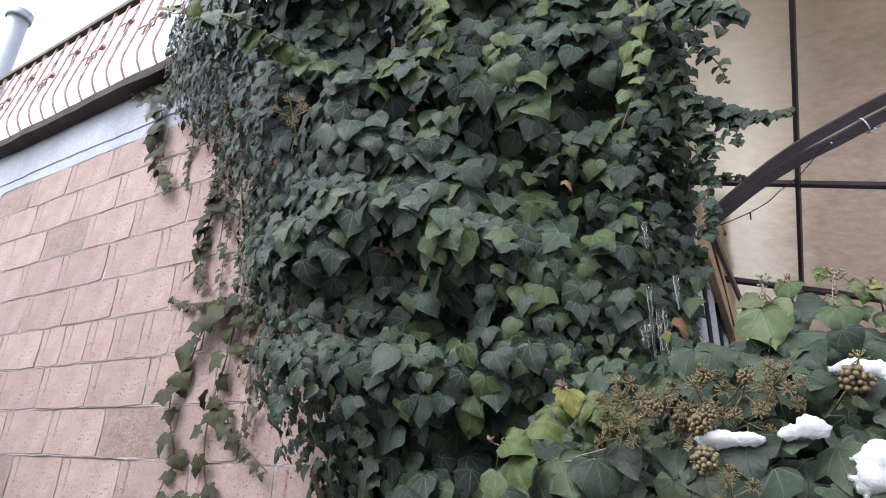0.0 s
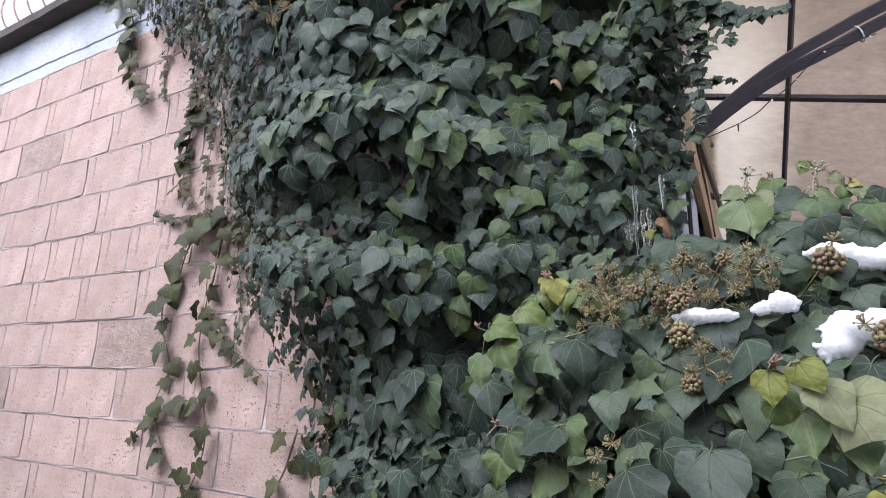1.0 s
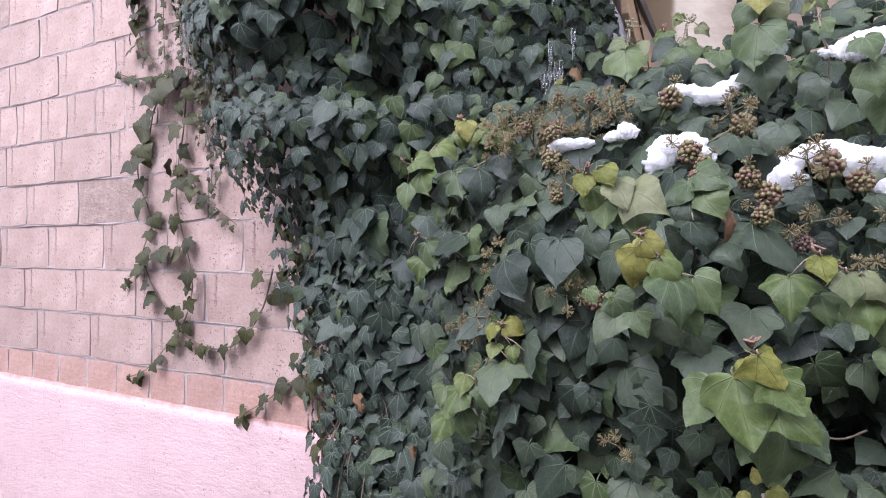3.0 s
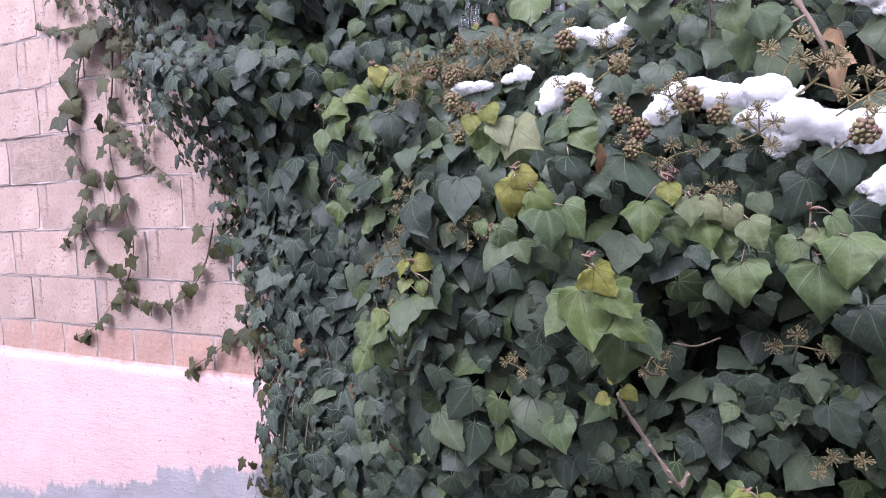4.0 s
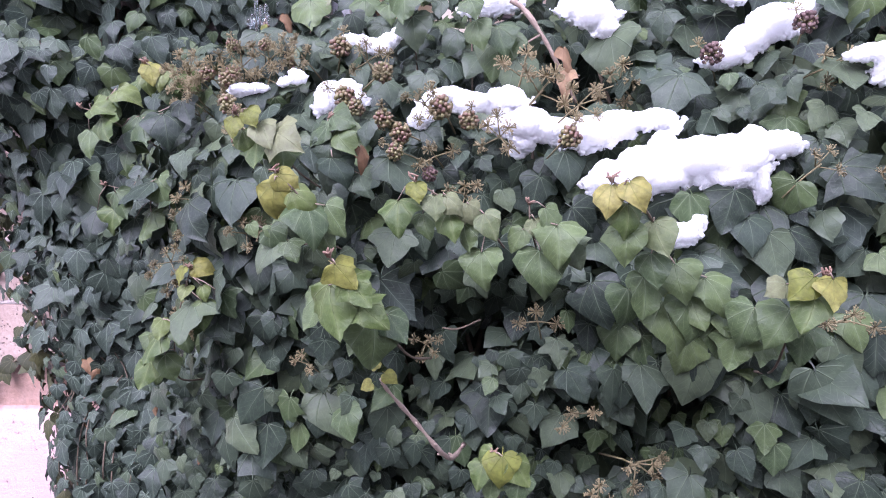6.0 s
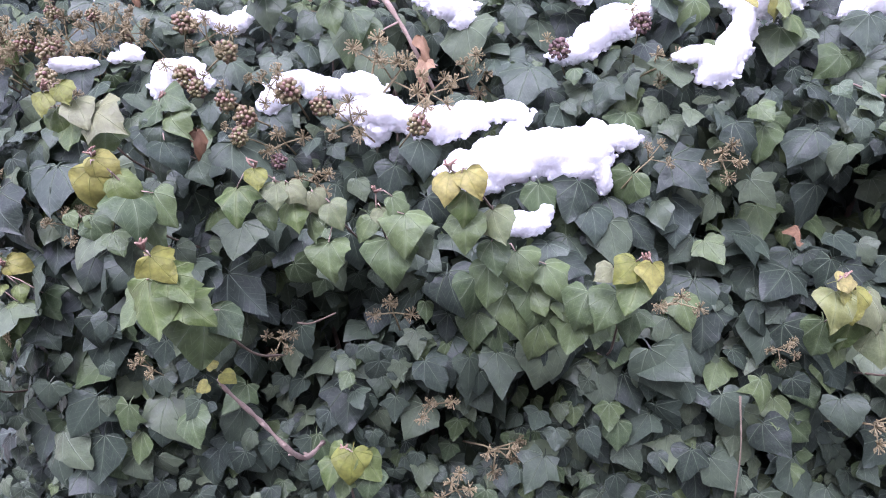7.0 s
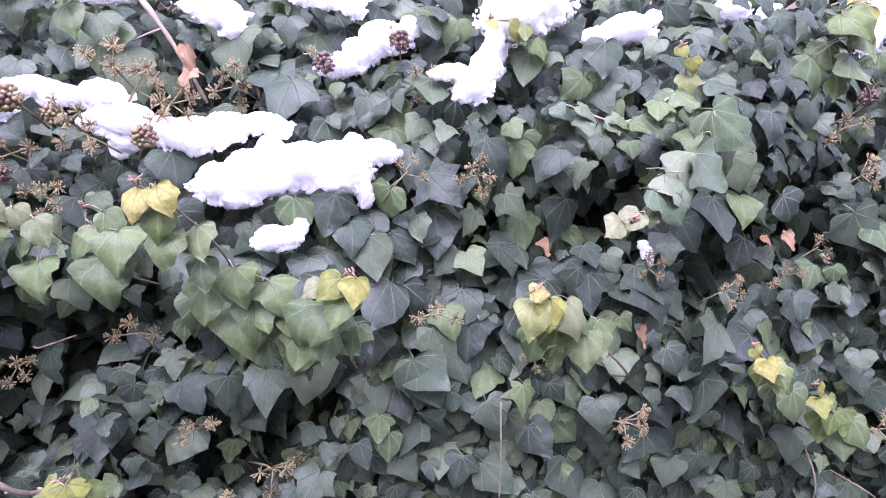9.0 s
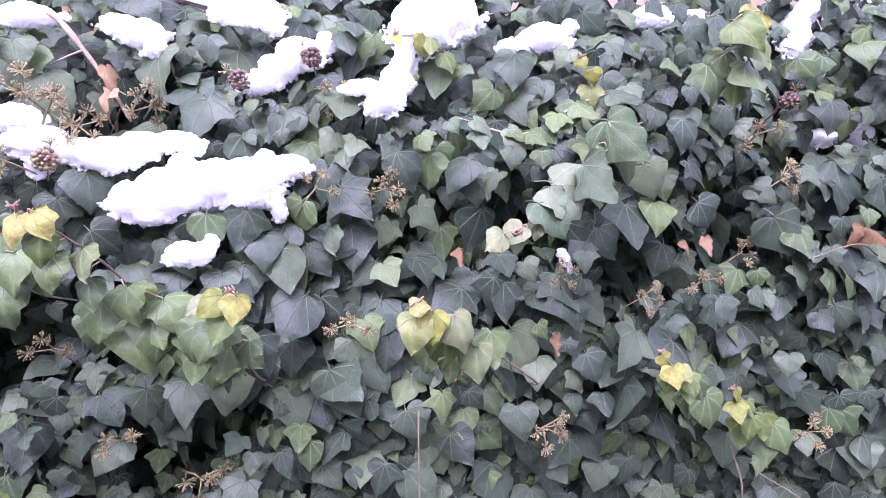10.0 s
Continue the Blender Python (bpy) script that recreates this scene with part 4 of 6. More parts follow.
snow_lies("large melting snow patch lying on the hedge leaves", 1.083, [(0.966, 1.282, 0.0322, 0.0241), (1.011, 1.291, 0.0404, 0.0323), (1.042, 1.319, 0.0227, 0.0243), (1.085, 1.304, 0.049, 0.0278), (1.134, 1.301, 0.0453, 0.0313), (1.161, 1.325, 0.0182, 0.0182), (1.198, 1.317, 0.0266, 0.0166), (1.174, 1.268, 0.01, 0.03), (1.131, 1.271, 0.0331, 0.0165), (1.042, 1.277, 0.0326, 0.0204), (0.987, 1.254, 0.0243, 0.0113), (0.943, 1.283, 0.0096, 0.0112)])
snow_lies("small crumbly snow patch on a leaf", 1.045, [(1.040, 1.198, 0.024, 0.015), (1.058, 1.197, 0.018, 0.014), (1.080, 1.213, 0.010, 0.010)])
snow_lies("strip of snow on the hedge crest", 1.220, [(0.792, 1.588, 0.0404, 0.0149)])
snow_lies("strip of snow on the hedge crest", 1.210, [(0.932, 1.569, 0.0293, 0.0116), (0.964, 1.555, 0.034, 0.0179), (0.983, 1.527, 0.0198, 0.0117)])
snow_lies("heap of snow on the hedge crest", 1.200, [(1.098, 1.586, 0.022, 0.020), (1.152, 1.582, 0.040, 0.020), (1.178, 1.556, 0.015, 0.014)])
snow_lies("snow lump under purple berries", 1.160, [(1.148, 1.456, 0.0291, 0.0132), (1.181, 1.48, 0.0292, 0.0195), (1.219, 1.503, 0.0381, 0.0213), (1.262, 1.519, 0.0151, 0.0151)])
snow_lies("hanging tongue of snow from the hedge top", 1.085, [(1.315, 1.431, 0.0268, 0.0092), (1.344, 1.413, 0.0253, 0.0236), (1.367, 1.44, 0.0227, 0.0211), (1.383, 1.473, 0.016, 0.0252), (1.413, 1.523, 0.0462, 0.0386), (1.463, 1.539, 0.0388, 0.0321)])
snow_lies("ridge of snow on the hedge top", 1.130, [(1.568, 1.495, 0.0235, 0.01), (1.622, 1.508, 0.0419, 0.0201), (1.668, 1.525, 0.0128, 0.0101)])
snow_lies("snow between leaves of the hedge top", 1.160, [(1.832, 1.548, 0.0347, 0.0154), (1.913, 1.542, 0.0214, 0.0136)])
snow_lies("crystalline snow on a berry cluster", 1.150, [(2.108, 1.507, 0.0259, 0.0398), (2.134, 1.552, 0.0219, 0.0199)])
snow_lies("heap of snow on the hedge crest", 1.200, [(2.309, 1.561, 0.0383, 0.0213)])
snow_lies("crystalline snow on leaves and berries", 1.130, [(2.141, 1.317, 0.03, 0.014)])
snow_lies("crystalline snow on leaves and berries", 1.130, [(2.233, 1.315, 0.0203, 0.0263), (2.251, 1.276, 0.0133, 0.0224)])
snow_lies("snow clump on berry clusters", 1.110, [(0.524, 1.428, 0.0165, 0.018), (0.536, 1.446, 0.022, 0.016), (0.562, 1.452, 0.018, 0.011), (0.580, 1.430, 0.0144, 0.0105)])
snow_lies("thin strip of snow on hedge leaves", 1.115, [(0.376, 1.463, 0.019, 0.008), (0.405, 1.463, 0.016, 0.0065)])
snow_lies("thin strip of snow on hedge leaves", 1.12, [(0.474, 1.478, 0.014, 0.010), (0.452, 1.47, 0.009, 0.006)])
snow_lies("thin strip of snow on the hedge top", 1.235, [(0.533, 1.559, 0.0186, 0.0084), (0.554, 1.555, 0.0167, 0.0084), (0.573, 1.547, 0.0186, 0.0102), (0.593, 1.541, 0.0186, 0.0093), (0.610, 1.555, 0.0140, 0.0112), (0.627, 1.564, 0.0167, 0.0084)])
snow_lies("strip of snow on the hedge crest", 1.240, [(0.785, 1.594, 0.0363, 0.0086)])
snow_lies("snow sliver on ivy leaves", 1.080, [(1.622, 1.150, 0.0075, 0.0075), (1.628, 1.138, 0.006, 0.009), (1.635, 1.125, 0.004, 0.008)])
snow_lies("snow sliver on ivy leaves", 1.080, [(1.602, 1.078, 0.0054, 0.0082)])

hedge = thing("ivy_hedge", "thick ivy hedge with large glossy dark green leaves", "hedge")
groups = []
for layer, (step, depth, seed) in enumerate(((0.045, -0.010, 31), (0.045, 0.024, 32), (0.044, 0.010, 30), (0.048, 0.055, 33), (0.050, 0.095, 34), (0.045, 0.15, 35), (0.05, 0.24, 36))):
    x, z, rr = spread(0.0, 3.2, GROUND_Z, 1.80, step, seed)
    keep = (x > 0.06 + 0.04 * lumps(x, z, 14, 4) - 0.10 * np.clip(1.1 - z, 0, 1)) & (z < 1.60 + 0.09 * np.clip((x - 0.36) / 0.12, 0, 1) + 0.04 * np.clip((x - 0.8) / 0.3, 0, 1) + 0.04 * lumps(x, z, 12, 6))
    if layer == 0:
        for fx, fy, fz, fs in OLIVE_A + OLIVE_B + PURPLE + SPENT_A + SPENT_B + SPENT_C:
            keep &= (x - fx) ** 2 + (z - 0.02 - fz) ** 2 > (0.030 * fs) ** 2
    if layer < 3:
        for label, sy, heap in SNOW_HEAPS:
            for hx, hz, rx, rz in heap:
                keep &= ((x - hx) / (rx + 0.008)) ** 2 + ((z - hz - 0.012) / (rz + 0.012)) ** 2 > 1
    x, z = x[keep], z[keep]
    size = np.clip((0.055 - 0.006 * np.clip((0.95 - x) / 0.2, 0, 1) - 0.012 * np.clip((x - 1.1) / 0.5, 0, 1) * np.clip((z - 1.1) / 0.2, 0, 1) + 0.011 * lumps(x, z, 6, 14)) * np.exp(rr.normal(0, 0.27, len(x))), 0.028, 0.088)
    size = size * np.clip(0.65 + (x - 0.05) * 1.0, 0.65, 1.0) * (0.62 if seed == 30 else 1.0)
    p, ax, s = leaves(hedge_front, x, z, rr, depth + rr.uniform(-0.03, 0.03, len(x)), size, up=0.22, loose=0.31, swing=0.50)
    kinds = rr.choice(4, len(x), p=[0.20, 0.34, 0.12, 0.34])
    q = rr.uniform(0, 1, len(x)) + 0.05 * lumps(x, z, 9, 8)
    mats = np.where(q < 0.05, 0, np.where(q < 0.85, 1, np.where(q < 1.045, 6, 2)))
    s = np.where((mats == 2) | (mats == 6), np.minimum(s, 0.058), s)
    if layer == 0:
        near = np.flatnonzero((x > 0.45) & (x < 1.75) & (z > 0.80) & (z < 1.42))[:295]
        single_leaves(hedge, p[near], ax[near], s[near], kinds[near], mats[near], PALETTE, rr)
        rest = np.ones(len(x), bool)
        rest[near] = False
        p, ax, s, kinds, mats = p[rest], ax[rest], s[rest], kinds[rest], mats[rest]
    groups += grouped(p, ax, s, kinds, mats, layer < 3, rr)
# the shaded heart of the hedge
for y0, seed, top in ((1.44, 37, 1.60), (1.50, 38, 1.64), (1.56, 39, 1.66), (1.62, 40, 1.66)):
    x, z, rr = spread(0.0, 3.2, GROUND_Z, top, 0.045, seed)
    z = np.where(x < 0.32, z * 0.93, z)
    n = len(x)
    ax = turned(np.array([0, -1, 0.4]) + rr.normal(0, 0.35, (n, 3)), np.stack([rr.normal(0, 0.6, n), rr.normal(-0.2, 0.2, n), -np.ones(n)], -1))
    groups += grouped(np.stack([x, y0 + rr.uniform(-0.03, 0.03, n), z], -1), ax, rr.uniform(0.07, 0.095, n), rr.randint(0, 2, n), np.zeros(n, int), False, rr)
tagged(part("foliage", foliage_mesh("foliage", groups, PALETTE), hedge), "overlapping hedge leaves in dark and mid green", kind="stuff")
for i in range(60):
    x = R.uniform(0.5, 3.1)
    pts = [(x, R.uniform(1.32, 1.5), GROUND_Z)]
    for k in range(1, 6):
        x += R.uniform(-0.12, 0.12)
        pts.append((x, R.uniform(1.32, 1.5), 0.31 * k))
    part("stem", mesh_of("stem", *tube(smooth_line(pts, 3), R.uniform(0.005, 0.014), 0.003, 5, 0.1), STEM), hedge, label="bare brown stem inside the hedge")


for line in (((1.364, 1.045, 0.92), (1.358, 1.03, 0.845), (1.355, 1.04, 0.76)), ((1.904, 1.05, 0.79), (1.909, 1.025, 0.724), (1.905, 1.04, 0.65)), ((1.96, 1.05, 0.73), (2.018, 1.02, 0.690), (2.07, 1.04, 0.64)), ((0.705, 1.07, 1.060), (0.735, 1.03, 1.068), (0.765, 1.06, 1.074)), ((2.20, 1.06, 1.10), (2.12, 1.02, 1.13), (2.04, 1.03, 1.11))):
    part("stem", mesh_of("stem", *tube(smooth_line(line, 6), 0.0016, 0.0012, 6, 0.3), STEM), hedge, label="bare brown stem among the leaves")


# ---- single shoots, fruit clusters, snow and other things on the foliage ----
def shoot(line, colours, size, label, category="ivy shoot", stem=0.0022, spacing=0.03, face=(0, -0.9, 0.28), seed=1, kinds=(0, 1, 3, 3), hang=1.0, stem_mat=None, name="ivy_shoot"):
    """A twig with leaves to both sides: colours run from its foot to its tip."""
    rr = random.Random(seed)
    pts = smooth_line(line, 8)
    ob = thing(name, label, category, at=pts[0])
    o = Matrix.Translation(-pts[0])
    stem_ob = part("stem", mesh_of("stem", *tube([p - pts[0] for p in pts], stem, stem * 0.55, 6, 0.12), stem_mat or STEM), ob)
    lengths = np.cumsum([0] + [(b_ - a).length for a, b_ in zip(pts, pts[1:])])
    n = max(3, int(lengths[-1] / spacing))
    for i in range(n + 1):
        f = i / n
        at = int(np.searchsorted(lengths, f * lengths[-1] * 0.999))
        p = pts[min(at, len(pts) - 1)]
        d = (pts[min(at + 1, len(pts) - 1)] - pts[max(at - 1, 0)]).normalized()
        turn = (1 if i % 2 else -1) * rr.uniform(-0.2, 1.0)
        out = Vector((0.75 * turn + rr.gauss(0, 0.25), -0.20, -hang)) - d * 0.4
        nn = Vector(face) + Vector((0.40 * turn + rr.gauss(0, 0.2), rr.gauss(0, 0.12), rr.gauss(0, 0.25)))
        s = size * rr.uniform(0.70, 1.15) * (1.15 - 0.5 * f)
        mat = colours[min(int(f * len(colours)), len(colours) - 1)]
        if i == n:
            out, s = Vector((0.25, -0.2, -0.8)) - d * 0.2, size * 0.5
        ax = Matrix(turned(np.array(nn), np.array(out)).tolist())
        stalk = Vector((0.55 * turn, -rr.uniform(0.05, 0.50), rr.uniform(-0.25, 0.25))) * s
        part("leaf", blade_mesh(KINDS[rr.choice(kinds)], rr.randint(0, 5), mat), stem_ob, Matrix.Translation(p - pts[0] + stalk) @ ax.to_4x4() @ Matrix.Scale(s, 4))
    if Y_ in colours:
        tip = pts[-1] - pts[0]
        part("bud", mesh_of("bud", *join(*[tube([tip, tip + Vector((rr.uniform(-1, 1), -0.6, rr.uniform(0.2, 1.2))) * 0.005, tip + Vector((rr.uniform(-1, 1), -0.8, rr.uniform(0.4, 1.4))) * 0.008], 0.0021, 0.0010, 5) for k in range(5)]), STEM_BUD), stem_ob, label="pinkish tan bud")
    return ob


def sprig(line, leaf_list, label, bud, root=None):
    """An upright shoot whose leaves hang singly: foot, length, slant and kind of each."""
    foot = Vector(root or (line[0][0] - 0.005, min(line[0][1] + 0.02, 1.40), 1.45))
    pts = smooth_line([foot, *line], 6)
    ob = thing("ivy_shoot", label, "ivy shoot", at=foot)
    stem_ob = part("stem", mesh_of("stem", *tube([p - foot for p in pts], 0.0018, 0.0010, 6, 0.12), STEM_TAN if bud else STEM), ob)
    rr = random.Random(int(1000 * line[0][0]))
    for (x, y, z), s, slant, kind, mat in leaf_list:
        q, a = Vector((x, y, z)), math.radians(slant)
        out = np.array((math.cos(a), -0.25, math.sin(a)))
        nn = np.array((rr.gauss(0, 0.25) + 0.25 * math.cos(a), -0.85, 0.30 + rr.gauss(0, 0.15)))
        near = min(pts, key=lambda p: (p - q - Vector((0, 0.006, 0.004))).length)
        part("leaf", blade_mesh(KINDS[kind], rr.randint(0, 5), mat), stem_ob, Matrix.Translation(q - foot) @ Matrix(turned(nn, out).tolist()).to_4x4() @ Matrix.Diagonal((s * 1.18, s * 1.18, s * 2.0, 1)))
        part("stalk", mesh_of("stalk", *tube([near - foot, (near + q) * 0.5 - foot + Vector((0, -0.004, 0.005)), q - foot], 0.0010, 0.0008, 5), STEM_TAN), stem_ob)
    if not bud:
        tip = pts[-1] - foot
        part("bud", mesh_of("bud", *join(*[tube([tip, tip + Vector((rr.uniform(-1, 1), -0.6, rr.uniform(0.2, 1.2))) * 0.005, tip + Vector((rr.uniform(-1, 1), -0.8, rr.uniform(0.4, 1.4))) * 0.008], 0.0021, 0.0010, 5) for k in range(5)]), STEM_BUD), stem_ob, label="pinkish tan bud")
    else:
        tip = pts[-1] - foot
        knobs = [tube([tip - Vector((0, 0, 0.03)), tip], 0.0016, 0.0012, 5)]
        for k in range(16):
            v = tip + Vector((rr.gauss(0, 0.008), rr.gauss(-0.003, 0.004), rr.uniform(-0.008, 0.010)))
            knobs += [tube([tip - Vector((0, 0, 0.004)), v], 0.0007, 0.0006, 3), ball(v, 0.0021, 4, 6)]
        for k in range(8):
            v = tip + Vector((rr.uniform(-0.005, 0.005), -0.002, -0.010 - 0.006 * k))
            knobs += [ball(v, 0.0016, 3, 5)]
        part("bud", mesh_of("bud", *join(*knobs), BUD), stem_ob, label="pale knobbly flower buds")
    return ob


YG = "ivy shoot with yellow tip leaves and pale green veined leaves"
G_, L_, Y_, D_, O_, F_, P_, V_ = LEAF_GREEN, LEAF_LIME, LEAF_YELLOW, LEAF_SHADE, LEAF_OLIVE, LEAF_FRESH, LEAF_PALE, LEAF_WAN
# leafy sprays that stand out of the hedge
sprig([(1.729, 1.000, 1.346), (1.659, 0.940, 1.318), (1.595, 0.890, 1.280), (1.545, 0.860, 1.246), (1.502, 0.846, 1.212), (1.480, 0.845, 1.205)], [((1.466, 0.842, 1.208), 0.029, -156, 0, V_), ((1.490, 0.845, 1.217), 0.030, -144, 0, V_), ((1.514, 0.850, 1.243), 0.047, -53, 3, P_), ((1.537, 0.855, 1.263), 0.061, -34, 1, P_), ((1.580, 0.870, 1.283), 0.058, -36, 3, P_), ((1.638, 0.920, 1.342), 0.067, -46, 1, F_), ((1.623, 0.920, 1.314), 0.041, -109, 3, F_), ((1.511, 0.850, 1.221), 0.022, -118, 0, V_), ((1.671, 0.940, 1.304), 0.042, -77, 3, F_)], "shoot of silvery pale green ivy leaves", False, (1.739, 1.090, 1.316))
sprig([(1.938, 0.980, 1.357), (1.874, 0.940, 1.401), (1.831, 0.910, 1.434), (1.822, 0.895, 1.466)], [((1.801, 0.890, 1.462), 0.048, -61, 0, L_), ((1.839, 0.900, 1.444), 0.044, -64, 0, L_), ((1.809, 0.920, 1.429), 0.038, -123, 0, F_), ((1.790, 0.920, 1.413), 0.050, -74, 1, F_), ((1.835, 0.910, 1.410), 0.048, -80, 1, F_), ((1.833, 0.930, 1.396), 0.042, -103, 0, L_), ((1.842, 0.890, 1.472), 0.042, -148, 0, Y_)], YG, False, (1.948, 1.070, 1.327))
sprig([(0.193, 1.220, 1.469), (0.188, 1.190, 1.494), (0.176, 1.170, 1.515), (0.168, 1.165, 1.534)], [((0.161, 1.165, 1.534), 0.028, -109, 0, Y_), ((0.180, 1.160, 1.529), 0.034, -67, 0, Y_), ((0.197, 1.165, 1.515), 0.030, -94, 0, L_), ((0.166, 1.170, 1.515), 0.033, -90, 0, L_), ((0.217, 1.170, 1.505), 0.034, -58, 3, L_), ((0.198, 1.180, 1.490), 0.038, -62, 3, F_), ((0.142, 1.180, 1.506), 0.028, -140, 0, L_)], "ivy shoot with small yellow and lime leaves", False, (0.203, 1.310, 1.439))
sprig([(0.144, 1.200, 1.392), (0.129, 1.150, 1.417), (0.107, 1.120, 1.441), (0.077, 1.110, 1.454)], [((0.095, 1.110, 1.460), 0.044, -29, 0, L_), ((0.140, 1.120, 1.484), 0.042, -31, 0, L_), ((0.109, 1.115, 1.436), 0.053, -66, 0, L_), ((0.078, 1.120, 1.416), 0.044, -84, 0, F_), ((0.136, 1.130, 1.415), 0.044, -62, 3, G_), ((0.171, 1.130, 1.435), 0.060, -62, 1, F_), ((0.225, 1.120, 1.435), 0.056, -71, 1, G_), ((0.143, 1.140, 1.389), 0.044, -96, 3, F_), ((0.257, 1.130, 1.454), 0.043, -62, 3, G_)], "broken ivy twig with light green drooping leaves", False, (0.154, 1.290, 1.362))
sprig([(0.168, 1.200, 1.262), (0.158, 1.150, 1.291), (0.133, 1.120, 1.308), (0.108, 1.110, 1.317)], [((0.124, 1.110, 1.303), 0.045, -65, 3, F_), ((0.076, 1.120, 1.275), 0.052, -98, 3, G_), ((0.109, 1.120, 1.273), 0.040, -95, 1, L_), ((0.206, 1.110, 1.322), 0.050, -71, 1, F_), ((0.152, 1.130, 1.322), 0.044, -92, 3, G_), ((0.175, 1.130, 1.266), 0.051, -95, 1, F_), ((0.228, 1.120, 1.286), 0.046, -65, 3, G_), ((0.134, 1.140, 1.255), 0.044, -96, 3, G_)], "ivy shoot with mid-green drooping leaves", False, (0.178, 1.290, 1.232))
sprig([(0.205, 1.120, 0.962), (0.231, 1.080, 1.038), (0.266, 1.055, 1.106), (0.299, 1.045, 1.171)], [((0.286, 1.045, 1.174), 0.027, -97, 0, Y_), ((0.303, 1.045, 1.176), 0.032, -22, 0, Y_), ((0.287, 1.050, 1.143), 0.025, -92, 0, L_), ((0.312, 1.050, 1.142), 0.024, -71, 0, L_), ((0.312, 1.045, 1.118), 0.042, -80, 0, L_), ((0.343, 1.055, 1.127), 0.040, -61, 3, F_), ((0.224, 1.065, 1.084), 0.032, -92, 0, L_), ((0.211, 1.065, 1.057), 0.047, -98, 1, L_), ((0.185, 1.075, 1.007), 0.043, -103, 0, L_), ((0.212, 1.075, 1.019), 0.042, -79, 0, F_), ((0.256, 1.070, 1.067), 0.039, -74, 3, F_)], YG, False, (0.215, 1.210, 0.932))
sprig([(0.679, 0.950, 1.050), (0.672, 0.860, 1.108), (0.657, 0.810, 1.156), (0.649, 0.785, 1.190), (0.640, 0.775, 1.210)], [((0.646, 0.775, 1.202), 0.030, -41, 3, Y_), ((0.656, 0.785, 1.183), 0.033, -46, 3, L_), ((0.627, 0.800, 1.176), 0.055, -75, 3, L_), ((0.661, 0.800, 1.155), 0.036, -42, 3, L_), ((0.668, 0.830, 1.133), 0.057, -87, 1, F_), ((0.681, 0.840, 1.133), 0.035, -49, 0, F_), ((0.608, 0.830, 1.161), 0.042, -119, 3, F_), ((0.637, 0.780, 1.196), 0.014, -117, 0, Y_), ((0.649, 0.850, 1.123), 0.038, -109, 3, F_)], YG, False, (0.689, 1.040, 1.020))
sprig([(0.565, 0.970, 1.211), (0.562, 0.930, 1.247), (0.553, 0.905, 1.280), (0.529, 0.900, 1.308)], [((0.531, 0.895, 1.307), 0.031, -31, 0, Y_), ((0.527, 0.895, 1.293), 0.041, -101, 0, Y_), ((0.548, 0.900, 1.283), 0.037, -23, 0, L_), ((0.563, 0.910, 1.264), 0.051, -72, 1, F_), ((0.584, 0.920, 1.263), 0.043, -52, 0, F_), ((0.545, 0.915, 1.270), 0.029, -67, 3, L_), ((0.571, 0.930, 1.234), 0.038, -67, 3, F_)], YG, False, (0.575, 1.060, 1.181))
sprig([(0.520, 1.000, 1.309), (0.501, 0.970, 1.345), (0.483, 0.945, 1.373), (0.459, 0.940, 1.393)], [((0.454, 0.940, 1.389), 0.027, -96, 0, Y_), ((0.478, 0.935, 1.398), 0.028, -69, 0, Y_), ((0.461, 0.950, 1.372), 0.032, -66, 0, L_), ((0.492, 0.940, 1.379), 0.037, -56, 0, V_), ((0.509, 0.940, 1.368), 0.049, -29, 1, V_), ((0.478, 0.955, 1.355), 0.038, -80, 3, L_), ((0.494, 0.960, 1.345), 0.028, -85, 3, F_), ((0.510, 0.965, 1.345), 0.040, -82, 3, F_)], "ivy shoot of pale yellow leaves", False, (0.530, 1.090, 1.279))
sprig([(1.145, 0.970, 1.022), (1.136, 0.900, 1.085), (1.139, 0.855, 1.134), (1.147, 0.845, 1.164)], [((1.137, 0.845, 1.163), 0.032, -138, 0, Y_), ((1.153, 0.840, 1.161), 0.030, -97, 0, Y_), ((1.141, 0.850, 1.143), 0.038, -107, 0, L_), ((1.117, 0.860, 1.154), 0.025, -149, 0, V_), ((1.125, 0.870, 1.124), 0.043, -121, 1, F_), ((1.096, 0.890, 1.122), 0.043, -122, 1, F_), ((1.085, 0.910, 1.087), 0.040, -107, 3, F_), ((1.150, 0.890, 1.096), 0.037, -112, 3, F_), ((1.118, 0.920, 1.082), 0.035, -108, 0, F_)], YG, False, (1.155, 1.060, 0.992))
sprig([(1.537, 0.970, 0.972), (1.460, 0.900, 1.046), (1.392, 0.850, 1.104), (1.355, 0.832, 1.134)], [((1.347, 0.825, 1.134), 0.021, 8, 0, Y_), ((1.354, 0.835, 1.122), 0.040, -113, 0, L_), ((1.374, 0.835, 1.122), 0.034, -85, 0, Y_), ((1.402, 0.850, 1.115), 0.044, -71, 0, V_), ((1.390, 0.860, 1.087), 0.043, -91, 0, L_), ((1.427, 0.870, 1.069), 0.043, -85, 0, V_), ((1.372, 0.880, 1.075), 0.038, -109, 3, F_), ((1.402, 0.900, 1.054), 0.035, -105, 3, F_), ((1.451, 0.880, 1.080), 0.041, -91, 3, F_)], YG, False, (1.547, 1.060, 0.942))
